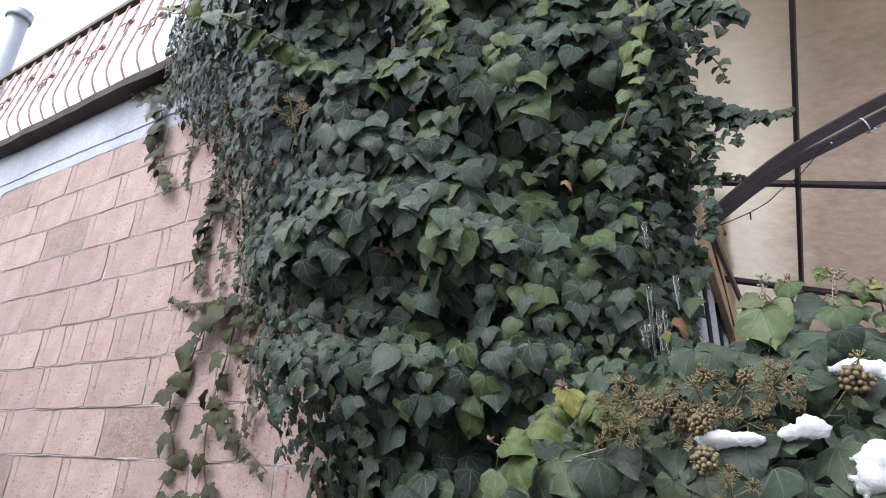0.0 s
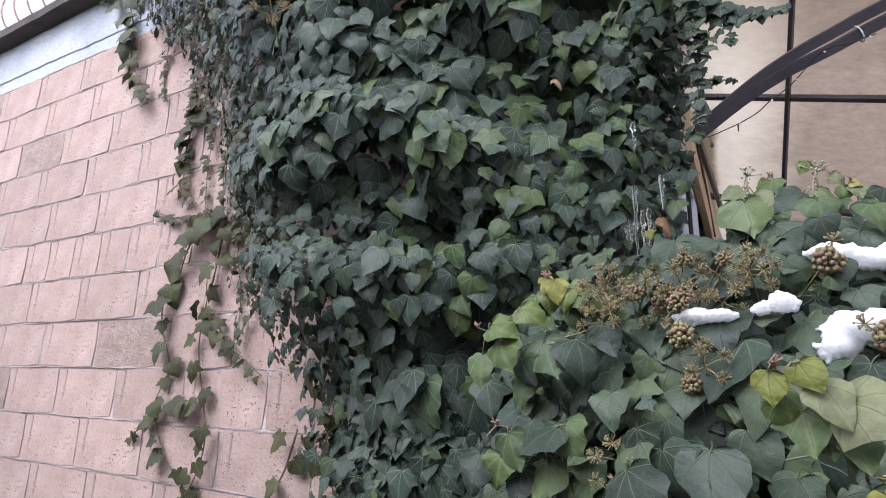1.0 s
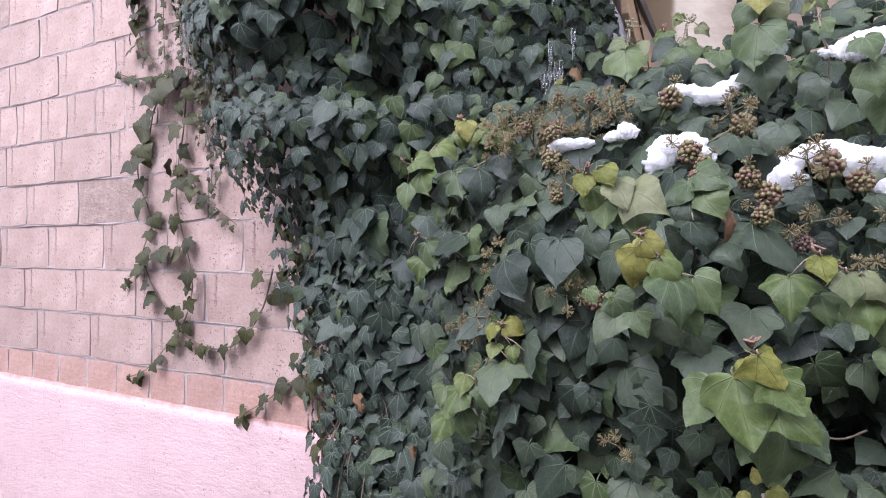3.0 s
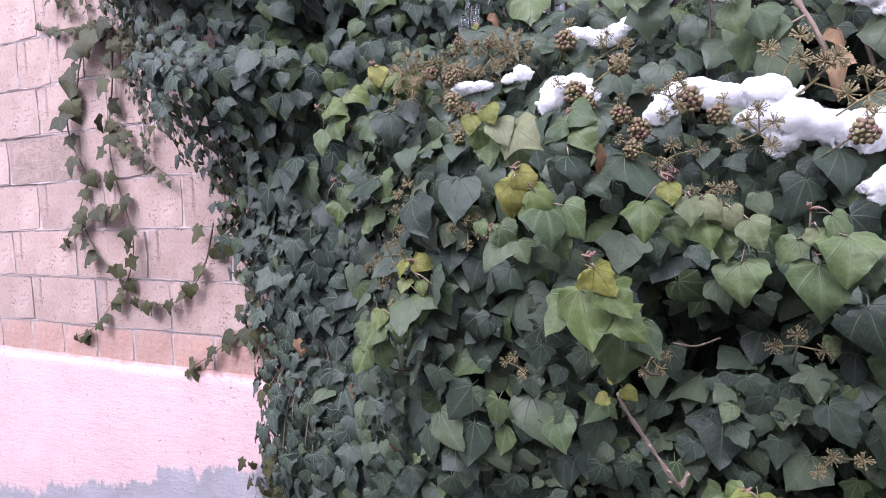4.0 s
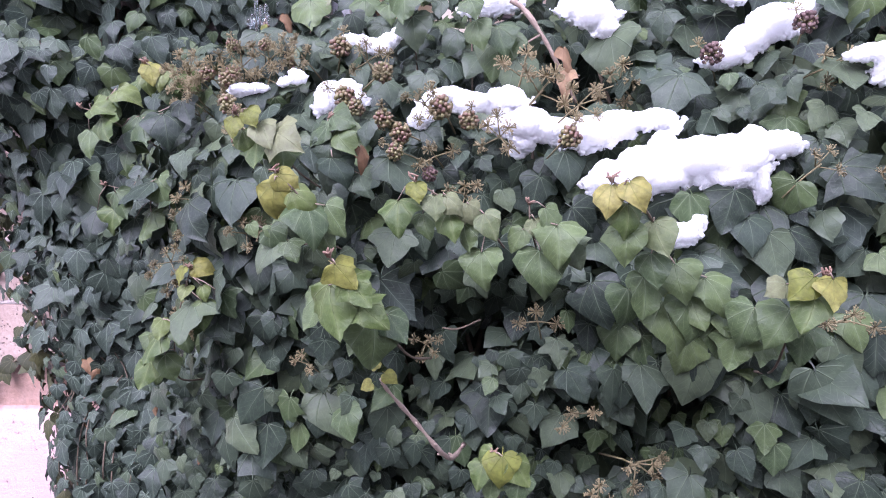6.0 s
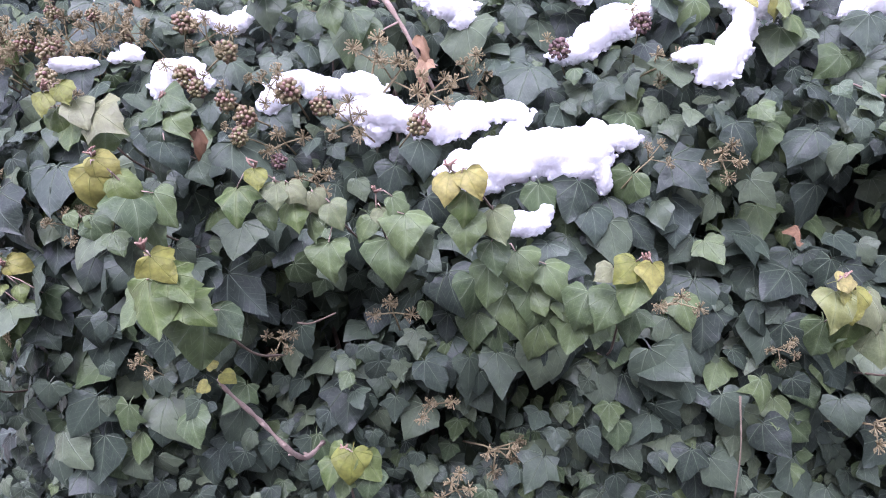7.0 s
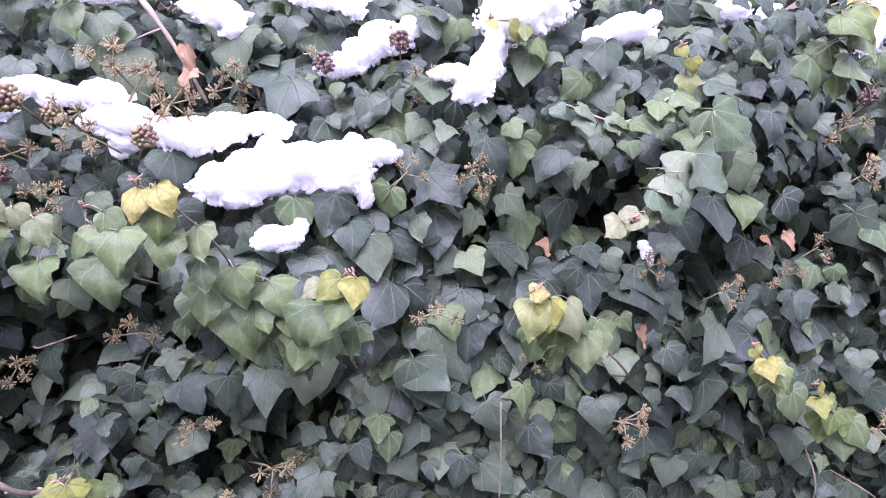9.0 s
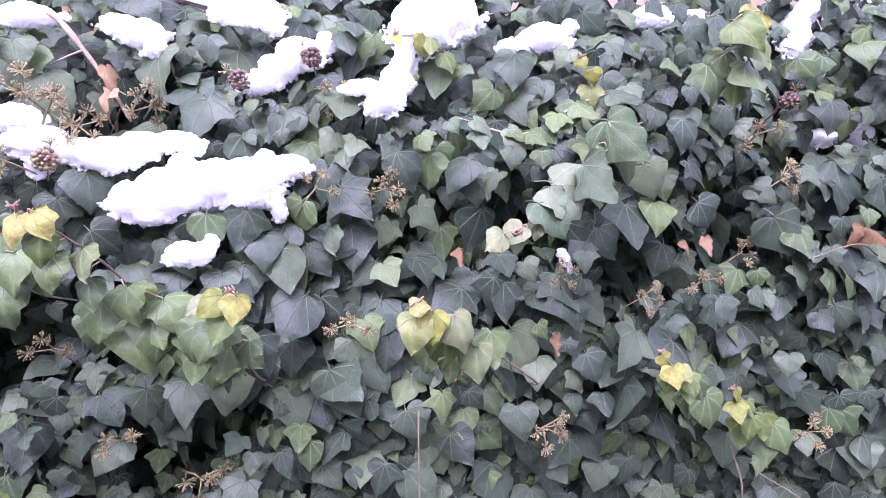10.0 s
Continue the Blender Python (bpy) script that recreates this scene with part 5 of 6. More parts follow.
sprig([(1.012, 0.960, 1.145), (0.998, 0.900, 1.200), (0.970, 0.855, 1.246), (0.938, 0.845, 1.273)], [((0.937, 0.845, 1.270), 0.032, -99, 0, Y_), ((0.955, 0.840, 1.272), 0.031, -75, 0, Y_), ((0.955, 0.850, 1.248), 0.034, -92, 0, L_), ((0.954, 0.860, 1.221), 0.037, -92, 1, F_), ((0.984, 0.870, 1.226), 0.039, -78, 0, V_), ((0.983, 0.880, 1.189), 0.035, -92, 0, F_), ((1.013, 0.900, 1.174), 0.041, -84, 1, F_), ((1.051, 0.910, 1.155), 0.044, -67, 3, F_), ((1.040, 0.920, 1.131), 0.051, -90, 1, F_), ((1.008, 0.930, 1.124), 0.057, -84, 1, F_), ((0.981, 0.910, 1.157), 0.043, -96, 3, F_), ((0.968, 0.940, 1.137), 0.045, -93, 1, F_)], YG, False, (1.022, 1.050, 1.115))
sprig([(0.801, 1.000, 1.203), (0.780, 0.955, 1.241), (0.738, 0.935, 1.264), (0.704, 0.930, 1.289)], [((0.705, 0.925, 1.286), 0.025, -89, 0, Y_), ((0.728, 0.930, 1.268), 0.030, -83, 0, V_), ((0.743, 0.930, 1.267), 0.029, -38, 0, V_), ((0.771, 0.935, 1.255), 0.029, -63, 0, V_), ((0.790, 0.940, 1.241), 0.033, -59, 0, V_), ((0.743, 0.945, 1.248), 0.038, -77, 0, L_), ((0.678, 0.935, 1.264), 0.042, -87, 3, L_), ((0.783, 0.950, 1.191), 0.044, -93, 1, F_), ((0.761, 0.955, 1.227), 0.034, -81, 3, F_), ((0.707, 0.950, 1.245), 0.031, -78, 3, F_)], YG, False, (0.811, 1.090, 1.173))
sprig([(0.861, 1.000, 1.163), (0.852, 0.955, 1.204), (0.848, 0.935, 1.231), (0.848, 0.935, 1.251)], [((0.854, 0.930, 1.231), 0.028, -79, 0, V_), ((0.868, 0.935, 1.245), 0.032, -38, 0, F_), ((0.882, 0.930, 1.223), 0.047, -89, 1, F_), ((0.859, 0.940, 1.191), 0.053, -91, 1, F_), ((0.838, 0.950, 1.218), 0.030, -121, 0, F_), ((0.895, 0.950, 1.202), 0.036, -71, 3, G_)], "upright ivy shoot with pale veined leaves", False, (0.871, 1.090, 1.133))
sprig([(0.577, 1.040, 1.286), (0.576, 0.990, 1.326), (0.576, 0.985, 1.358), (0.576, 0.985, 1.382)], [((0.573, 0.980, 1.374), 0.034, -137, 0, F_), ((0.580, 0.980, 1.388), 0.039, -20, 0, F_), ((0.585, 0.980, 1.373), 0.046, -64, 0, F_), ((0.576, 0.975, 1.356), 0.040, -89, 1, G_), ((0.580, 0.970, 1.329), 0.042, -56, 1, G_), ((0.610, 0.990, 1.305), 0.037, -63, 1, G_), ((0.570, 1.000, 1.320), 0.037, -115, 1, G_)], "upright ivy shoot with drooping dark green leaves", False, (0.587, 1.130, 1.256))
shoot([(1.14, 1.02, 1.06), (1.09, 0.95, 1.10), (1.05, 0.93, 1.13), (1.02, 0.93, 1.16)], [G_, F_, F_, L_], 0.058, "ivy shoot with fresh mid-green leaves", seed=8, spacing=0.017)
shoot([(0.27, 1.20, 1.475), (0.23, 1.19, 1.50), (0.195, 1.185, 1.52), (0.155, 1.19, 1.54)], [F_, L_, L_, Y_], 0.042, YG, seed=12, spacing=0.017)
shoot([(1.71, 1.03, 1.40), (1.62, 0.975, 1.375), (1.53, 0.96, 1.335), (1.434, 0.945, 1.36)], [G_, F_, F_, P_], 0.044, "trailing ivy shoot with small pale leaves", seed=14, spacing=0.022, face=(0, -0.75, 0.55), stem_mat=STEM_TAN)
shoot([(1.66, 1.02, 1.35), (1.645, 0.995, 1.385), (1.635, 0.98, 1.42), (1.625, 0.975, 1.435)], [F_, L_, Y_], 0.042, "upright ivy shoot with two folded yellow leaves", seed=15, spacing=0.024)
shoot([(1.81, 1.00, 0.92), (1.77, 0.955, 0.95), (1.74, 0.935, 0.98), (1.71, 0.93, 1.01)], [F_, F_, L_, L_, Y_], 0.050, YG, seed=16, spacing=0.016)
shoot([(1.95, 1.03, 0.84), (1.91, 0.995, 0.87), (1.88, 0.98, 0.90), (1.855, 0.98, 0.92)], [F_, L_, L_, Y_], 0.048, YG, seed=17, spacing=0.018)
shoot([(1.46, 1.10, 1.47), (1.43, 1.07, 1.485), (1.41, 1.055, 1.495), (1.37, 1.05, 1.495)], [F_, L_, L_, Y_], 0.044, "ivy shoot with pale green and ochre leaves", seed=19, spacing=0.024)
sprig([(0.791, 0.990, 0.810), (0.789, 0.950, 0.870), (0.789, 0.930, 0.907), (0.789, 0.925, 0.926)], [((0.787, 0.920, 0.929), 0.027, -146, 0, L_), ((0.801, 0.915, 0.927), 0.037, -91, 1, Y_), ((0.814, 0.920, 0.919), 0.037, -45, 0, L_), ((0.774, 0.930, 0.908), 0.031, -107, 3, L_), ((0.821, 0.930, 0.891), 0.032, -97, 1, F_), ((0.785, 0.940, 0.883), 0.029, -103, 3, F_)], YG, False, (0.801, 1.080, 0.780))
shoot([(0.60, 1.02, 1.16), (0.55, 0.98, 1.20), (0.50, 0.96, 1.22), (0.46, 0.97, 1.24)], [G_, G_, F_], 0.050, "ivy shoot with mid-green leaves", seed=21, spacing=0.017)
# bare branch with a three-leaved tip
twig = thing("ivy_twig", "bare pinkish-brown twig with three tiny yellow leaves", "twig")
twig_line = smooth_line([(0.725, 1.09, 0.86), (0.717, 1.02, 0.872), (0.710, 0.965, 0.908), (0.681, 0.94, 0.963), (0.657, 0.9, 1.021), (0.653, 0.89, 1.039)], 6)
twig_stem = part("stem", mesh_of("stem", *tube(twig_line, 0.0036, 0.0022, 8, 0.35), STEM_TAN), twig)
for k in (2, 5, 8, 11, 14, 18):
    q = twig_line[k]
    part("spur", mesh_of("spur", *tube([q, q + Vector((-0.008 if k % 2 else 0.006, -0.004, -0.001 * k + 0.012))], 0.0024, 0.0014, 6), STEM_TAN), twig_stem)
for dx, dz, tx_, s in ((-0.012, -0.004, -0.8, 0.019), (0.006, 0.008, 0.5, 0.021), (-0.004, 0.014, -0.2, 0.016)):
    ax = Matrix(turned(np.array((tx_ * 0.3, -0.9, 0.3)), np.array((tx_, -0.1, -0.5 if dz < 0.01 else 0.4))).tolist()).to_4x4()
    part("leaf", blade_mesh("heart", int(abs(dx) * 500) % 6, LEAF_YELLOW), twig_stem, Matrix.Translation(twig_line[-1] + Vector((dx, -0.004, dz))) @ ax @ Matrix.Scale(s, 4))
# fresh leaves over the hedge top, against the canopy
sprig([(0.440, 1.330, 1.552), (0.444, 1.300, 1.592), (0.446, 1.300, 1.640), (0.444, 1.300, 1.679), (0.448, 1.300, 1.703)], [((0.441, 1.290, 1.656), 0.061, -81, 1, F_), ((0.478, 1.290, 1.618), 0.061, -81, 1, G_), ((0.440, 1.300, 1.677), 0.030, -153, 0, V_), ((0.441, 1.280, 1.590), 0.055, -97, 1, G_), ((0.456, 1.310, 1.673), 0.043, -69, 0, V_), ((0.427, 1.300, 1.617), 0.039, -110, 0, G_), ((0.451, 1.310, 1.671), 0.021, -67, 0, F_)], "upright ivy shoot with large smooth leaves and a bud spike", True)
sprig([(0.491, 1.530, 1.657), (0.489, 1.500, 1.689), (0.485, 1.500, 1.735), (0.484, 1.500, 1.758)], [((0.484, 1.490, 1.750), 0.036, -94, 1, L_), ((0.478, 1.510, 1.758), 0.028, -142, 0, L_), ((0.490, 1.510, 1.754), 0.026, -70, 0, F_), ((0.490, 1.500, 1.706), 0.036, -73, 3, F_), ((0.490, 1.500, 1.677), 0.032, -118, 0, G_)], "upright ivy shoot with yellow-green tip leaves", False)
sprig([(0.530, 1.370, 1.575), (0.531, 1.340, 1.616), (0.533, 1.340, 1.658), (0.537, 1.340, 1.687), (0.542, 1.340, 1.710)], [((0.539, 1.330, 1.659), 0.045, -82, 1, F_), ((0.557, 1.330, 1.622), 0.043, -90, 1, G_), ((0.542, 1.340, 1.681), 0.031, -58, 0, V_), ((0.523, 1.350, 1.676), 0.048, -134, 0, G_), ((0.531, 1.340, 1.724), 0.021, -117, 0, L_), ((0.561, 1.340, 1.697), 0.024, -45, 0, V_), ((0.530, 1.340, 1.604), 0.032, -124, 0, G_), ((0.568, 1.360, 1.662), 0.026, -87, 0, F_)], "upright ivy shoot with drooping leaves and a bud spike", True)
sprig([(0.631, 1.650, 1.689), (0.626, 1.620, 1.723), (0.622, 1.620, 1.753), (0.618, 1.620, 1.772)], [((0.613, 1.620, 1.764), 0.032, -112, 0, L_), ((0.625, 1.620, 1.761), 0.030, -72, 0, V_), ((0.617, 1.620, 1.770), 0.026, -31, 0, Y_), ((0.637, 1.620, 1.746), 0.024, -20, 0, F_), ((0.642, 1.620, 1.733), 0.028, -106, 1, G_), ((0.629, 1.620, 1.705), 0.025, -148, 0, G_)], "thin ivy shoot with small pale and lime leaves", False)
sprig([(0.654, 1.240, 1.515), (0.654, 1.210, 1.562), (0.658, 1.210, 1.608), (0.659, 1.210, 1.647), (0.659, 1.210, 1.675)], [((0.656, 1.190, 1.685), 0.039, -89, 0, Y_), ((0.645, 1.210, 1.672), 0.040, -115, 0, F_), ((0.652, 1.190, 1.627), 0.061, -93, 1, F_), ((0.639, 1.220, 1.634), 0.035, -119, 0, L_), ((0.668, 1.210, 1.669), 0.041, -62, 0, V_), ((0.651, 1.220, 1.590), 0.044, -111, 0, G_), ((0.659, 1.200, 1.578), 0.052, -82, 1, G_)], "near ivy shoot with pale yellow and lime leaves", False)
sprig([(0.751, 1.280, 1.582), (0.739, 1.250, 1.617), (0.734, 1.250, 1.651), (0.728, 1.250, 1.682)], [((0.728, 1.250, 1.693), 0.021, -148, 0, Y_), ((0.728, 1.250, 1.691), 0.013, -7, 0, Y_), ((0.724, 1.250, 1.673), 0.019, -131, 0, L_), ((0.732, 1.250, 1.683), 0.024, -48, 0, V_), ((0.737, 1.250, 1.642), 0.029, -59, 0, F_), ((0.734, 1.250, 1.624), 0.029, -125, 1, G_)], "upright ivy shoot with small pale yellow leaves", True)
shoot([(0.84, 1.20, 1.44), (0.81, 1.16, 1.50), (0.78, 1.13, 1.54), (0.76, 1.12, 1.57)], [G_, F_, F_], 0.074, "ivy shoot with large smooth green leaves", seed=26, spacing=0.03, kinds=(0, 1))
shoot([(0.48, 1.36, 1.50), (0.47, 1.34, 1.56), (0.46, 1.33, 1.61), (0.455, 1.32, 1.65)], [G_, G_, G_], 0.066, "upright ivy shoot with large smooth green leaves", seed=35, spacing=0.02, kinds=(1, 1, 0))
shoot([(0.30, 1.46, 1.50), (0.29, 1.45, 1.57), (0.285, 1.44, 1.62), (0.28, 1.44, 1.66)], [L_, Y_, Y_], 0.04, "small yellow ivy shoot beside the window", seed=27, spacing=0.020)
# lighter shoots on the climbing ivy
shoot([(0.29, 1.42, 2.50), (0.30, 1.38, 2.32), (0.285, 1.36, 2.18), (0.24, 1.36, 2.06)], [F_, L_, L_, F_], 0.055, "hanging ivy stem with light green leaves", seed=28, spacing=0.035, stem=0.004)
shoot([(0.04, 1.40, 2.20), (0.01, 1.33, 2.27), (-0.01, 1.30, 2.33), (-0.02, 1.30, 2.37)], [F_, F_], 0.07, "fresh light green ivy shoot", seed=29, spacing=0.022)
shoot([(-0.40, 1.30, 1.98), (-0.44, 1.26, 2.02), (-0.47, 1.24, 2.04)], [G_, F_, F_], 0.06, "fresh light green ivy shoot", seed=30, spacing=0.021)
shoot([(-0.20, 1.30, 2.66), (-0.17, 1.24, 2.54), (-0.14, 1.22, 2.42), (-0.115, 1.22, 2.32)], [F_, F_, L_, L_], 0.060, "fresh light green ivy shoot", seed=31, spacing=0.020)
STRAY = "stray dark ivy branch against the canopy"
shoot([(0.27, 1.62, 2.55), (0.377, 1.600, 2.185), (0.374, 1.600, 2.085), (0.365, 1.600, 1.990), (0.352, 1.600, 1.905)], [D_, D_, G_, D_], 0.036, "hanging strand of small dark ivy leaves at the climber's edge", seed=140, spacing=0.008, kinds=(2, 0, 1))
shoot([(0.36, 1.64, 2.26), (0.43, 1.62, 2.20), (0.49, 1.61, 2.175), (0.545, 1.60, 2.165)], [D_, D_, G_], 0.042, STRAY, seed=32, spacing=0.0065, kinds=(2, 0, 1))
shoot([(0.39, 1.62, 2.27), (0.425, 1.61, 2.22), (0.44, 1.61, 2.16), (0.445, 1.61, 2.12)], [D_, D_], 0.040, STRAY, seed=33, spacing=0.009, kinds=(2, 0))
shoot([(0.35, 1.62, 2.42), (0.41, 1.60, 2.37), (0.435, 1.60, 2.32), (0.44, 1.60, 2.28)], [D_, D_], 0.034, STRAY, seed=133, spacing=0.012, kinds=(2, 0))
shoot([(0.32, 1.55, 2.50), (0.41, 1.50, 2.44), (0.46, 1.48, 2.39), (0.49, 1.47, 2.35)], [D_, G_, G_], 0.062, STRAY, seed=134, spacing=0.012, kinds=(1, 0))
# large green leaves leaning out at the upper edge of the climber
shoot([(-0.55, 1.30, 2.50), (-0.70, 1.14, 2.58), (-0.84, 1.06, 2.63), (-0.96, 1.02, 2.66)], [F_, L_, F_, L_], 0.084, "ivy spray with large green leaves leaning out", seed=135, spacing=0.026, kinds=(0, 1, 3))
shoot([(-0.62, 1.30, 2.40), (-0.74, 1.18, 2.46), (-0.84, 1.12, 2.48), (-0.92, 1.10, 2.47)], [G_, G_, D_], 0.07, "ivy spray with large green leaves leaning out", seed=136, spacing=0.026, kinds=(0, 1, 3))
shoot([(0.28, 1.74, 2.135), (0.36, 1.78, 2.135), (0.44, 1.80, 2.125)], [G_, L_, G_], 0.026, "thin ivy runner along the steel rib", seed=34, spacing=0.006, kinds=(2,))
# loose runners on the bare wall
VINE = "thin ivy runner hanging over the pink block wall"
W = WALL_Y - 0.022


def wall_runner(k, line, size, gap):
    shoot(line, [O_, O_, O_, O_], size * 1.35, VINE, "ivy runner", seed=50 + k, spacing=gap, kinds=(2, 2, 1), face=(0.1, -0.9, 0.25), stem_mat=STEM, stem=0.0032, name="ivy_runner").location.y += 0.024 * (line[0][0] + 0.8)


wall_runner(0, [(-1.33, W, 1.99), (-1.48, W, 1.88), (-1.53, W, 1.75), (-1.60, W, 1.65), (-1.585, W, 1.55), (-1.51, W, 1.40), (-1.57, W, 1.27), (-1.50, W, 1.13), (-1.42, W, 1.05), (-1.35, W, 1.01)], 0.068, 0.075)
wall_runner(1, [(-1.285, W, 1.99), (-1.317, W, 1.75), (-1.346, W, 1.63), (-1.354, W, 1.46), (-1.268, W, 1.18), (-1.306, W, 1.02), (-1.40, W, 0.92), (-1.54, W, 0.80), (-1.66, W, 0.75)], 0.052, 0.06)
wall_runner(2, [(-0.85, W, 1.22), (-0.90, W, 1.08), (-1.00, W, 0.96), (-1.13, W, 0.91), (-1.28, W, 0.93), (-1.36, W, 0.97)], 0.05, 0.075)
wall_runner(3, [(-1.33, W, 1.97), (-1.46, W, 1.99), (-1.60, W, 2.00), (-1.73, W, 2.04)], 0.045, 0.035)
wall_runner(4, [(-2.20, W, 3.22), (-2.10, W, 3.0), (-2.10, W, 2.88), (-2.00, W, 2.72), (-1.89, W, 2.57)], 0.075, 0.045)
wall_runner(5, [(-2.05, W, 3.25), (-2.24, W, 3.28), (-2.40, W, 3.30), (-2.50, W, 3.34)], 0.05, 0.03)
wall_runner(6, [(-1.50, W, 2.50), (-1.58, W, 2.34), (-1.57, W, 2.14), (-1.50, W, 2.07)], 0.05, 0.022)
wall_runner(7, [(-0.56, W, 0.86), (-0.78, W, 0.82), (-0.88, W, 0.75), (-1.04, W, 0.66)], 0.052, 0.05)
wall_runner(8, [(-1.30, W, 1.62), (-1.22, W, 1.50), (-1.12, W, 1.44), (-1.02, W, 1.38)], 0.04, 0.045)
wall_runner(9, [(-1.40, W, 1.30), (-1.50, W, 1.26), (-1.60, W, 1.20), (-1.70, W, 1.14)], 0.045, 0.06)

for k in range(22):
    q = random.Random(200 + k)
    z0 = q.uniform(1.95, 2.9)
    x0, drop = float(piece(z0, COL_LEFT)) + q.uniform(-0.02, 0.18), q.uniform(0.2, 0.55)
    line = [(x0 + 0.1, W - 0.05, z0 + 0.08), (x0, W - 0.03, z0)] + [(x0 + q.uniform(-0.05, 0.03), W - q.uniform(0.0, 0.03), z0 - drop * f) for f in (0.35, 0.7, 1.0)]
    shoot(line, [D_, O_, O_], q.uniform(0.034, 0.05), VINE, "ivy runner", seed=230 + k, spacing=0.026, kinds=(2, 2, 3), face=(0.1, -0.9, 0.25), stem_mat=STEM, stem=0.002, name="ivy_runner")


def cluster(kind, seed):
    """A flat-topped ball of stalks: bare stars where the fruit is gone, berries where it is not."""
    rr = random.Random(seed)
    berries = kind != "spent"
    ob = thing("ivy_fruit_cluster" if berries else "ivy_flower_head", "round cluster of olive-brown ivy berries" if kind == "olive" else "cluster of purple-brown ivy berries" if kind == "dark" else "spent tan ivy flower heads on thin stalks", "berries" if berries else "flower head")
    florets = []
    stalk, tips = [tube([(0, 0.07, -0.03), (0, 0.03, -0.01), (0, 0, 0)], 0.0015, 0.0013, 5)], []
    if berries:
        for i in range(46):
            a, h = i * 2.39996 + rr.uniform(-0.2, 0.2), 1 - 1.6 * (i + 0.5) / 46
            w = math.sqrt(1 - h * h)
            v = Vector((w * math.cos(a), -h * 0.9 - 0.15, w * math.sin(a))) * 0.0145 * rr.uniform(0.82, 1.12)
            stalk.append(tube([(0, 0, 0), v], 0.0008, 0.0008, 4))
            if rr.random() < 0.86:
                tips.append((v, rr.uniform(0.82, 1.12)))
            else:
                stalk.append(ball(v * 1.1, 0.0014, 3, 5))
        c = Vector((rr.uniform(-0.01, 0.01), -0.006, 0.024))
        star = []
        for i in range(14):
            v = Vector((rr.gauss(0, 1), -abs(rr.gauss(0.3, 0.6)), rr.gauss(0.4, 1))).normalized() * rr.uniform(0.008, 0.011)
            star += [tube([(0, 0, 0), v], 0.0007, 0.0006, 3), ball(v, 0.0014, 3, 5)]
        stalk.append(tube([(0, 0.01, 0), c], 0.0011, 0.0009, 4))
        florets.append((mesh_of("floret", *join(*star), STAR), c))
    else:
        heads = [(0, -0.016, 0.016), (-0.026, -0.006, 0.002), (0.024, -0.008, -0.006), (0.002, -0.002, -0.024), (0.018, -0.004, 0.022)][: rr.choice((3, 4, 5))]
        for c in heads:
            c = Vector(c) * rr.uniform(0.85, 1.2)
            stalk.append(tube([(0, 0.01, 0), c * 0.5 + Vector((0, 0.004, 0)), c], 0.0012, 0.0009, 4))
            star = [ball((0, 0, 0), 0.0018, 4, 6)]
            for i in range(30):
                v = Vector((rr.gauss(0, 1), -abs(rr.gauss(0.35, 0.6)), rr.gauss(0, 1))).normalized() * rr.uniform(0.0095, 0.0125)
                star += [tube([(0, 0, 0), v * 0.5, v], 0.00065, 0.00055, 3), ball(v, 0.0011, 3, 5, 1.2)]
            florets.append((mesh_of("floret", *join(*star), STAR), c))
    stalk_ob = part("stalk", mesh_of("stalk", *join(*stalk), STAR), ob)
    for me, c in florets:
        part("floret", me, stalk_ob, pose(*c))
    for v, k in tips:
        key = "berry_" + kind
        if key not in SPRING:
            SPRING[key] = mesh_of("berry", *ball((0, 0, 0), 0.0034, 6, 8, 1.05), BERRY if kind == "olive" else BERRY_DARK)
        part("berry", SPRING[key], stalk_ob, pose(*v) @ Matrix.Scale(k, 4))
    return ob


def stand(kind, seed, places, group):
    first = cluster(kind, seed)
    for i, (x, y, z, s) in enumerate(places):
        m = pose(x, y - 0.022, z, R.uniform(-25, 15), R.uniform(-40, 40), R.uniform(-35, 35))
        if i == 0:
            ob = first
            ob.matrix_basis = m
        else:
            ob = copy_thing(first, m)
        ob.scale = (s, s, s)
        tagged(ob, group=group)


stand("olive", 1, OLIVE_A, "olive berry clusters")
stand("olive", 2, OLIVE_B, "olive berry clusters")
stand("dark", 3, PURPLE, "purple berry clusters")
stand("spent", 4, SPENT_A, "spent flower heads")
stand("spent", 5, SPENT_B, "spent flower heads")
stand("spent", 6, SPENT_C, "spent flower heads")
q = random.Random(77)
stand("spent", 7, [(q.uniform(0.22, 0.46), q.uniform(1.14, 1.24), q.uniform(1.46, 1.55), q.uniform(0.7, 0.95)) for k in range(10)], "spent flower heads")
stand("olive", 8, [(q.uniform(0.26, 0.46), q.uniform(1.12, 1.22), q.uniform(1.44, 1.54), q.uniform(0.6, 0.8)) for k in range(6)], "olive berry clusters")


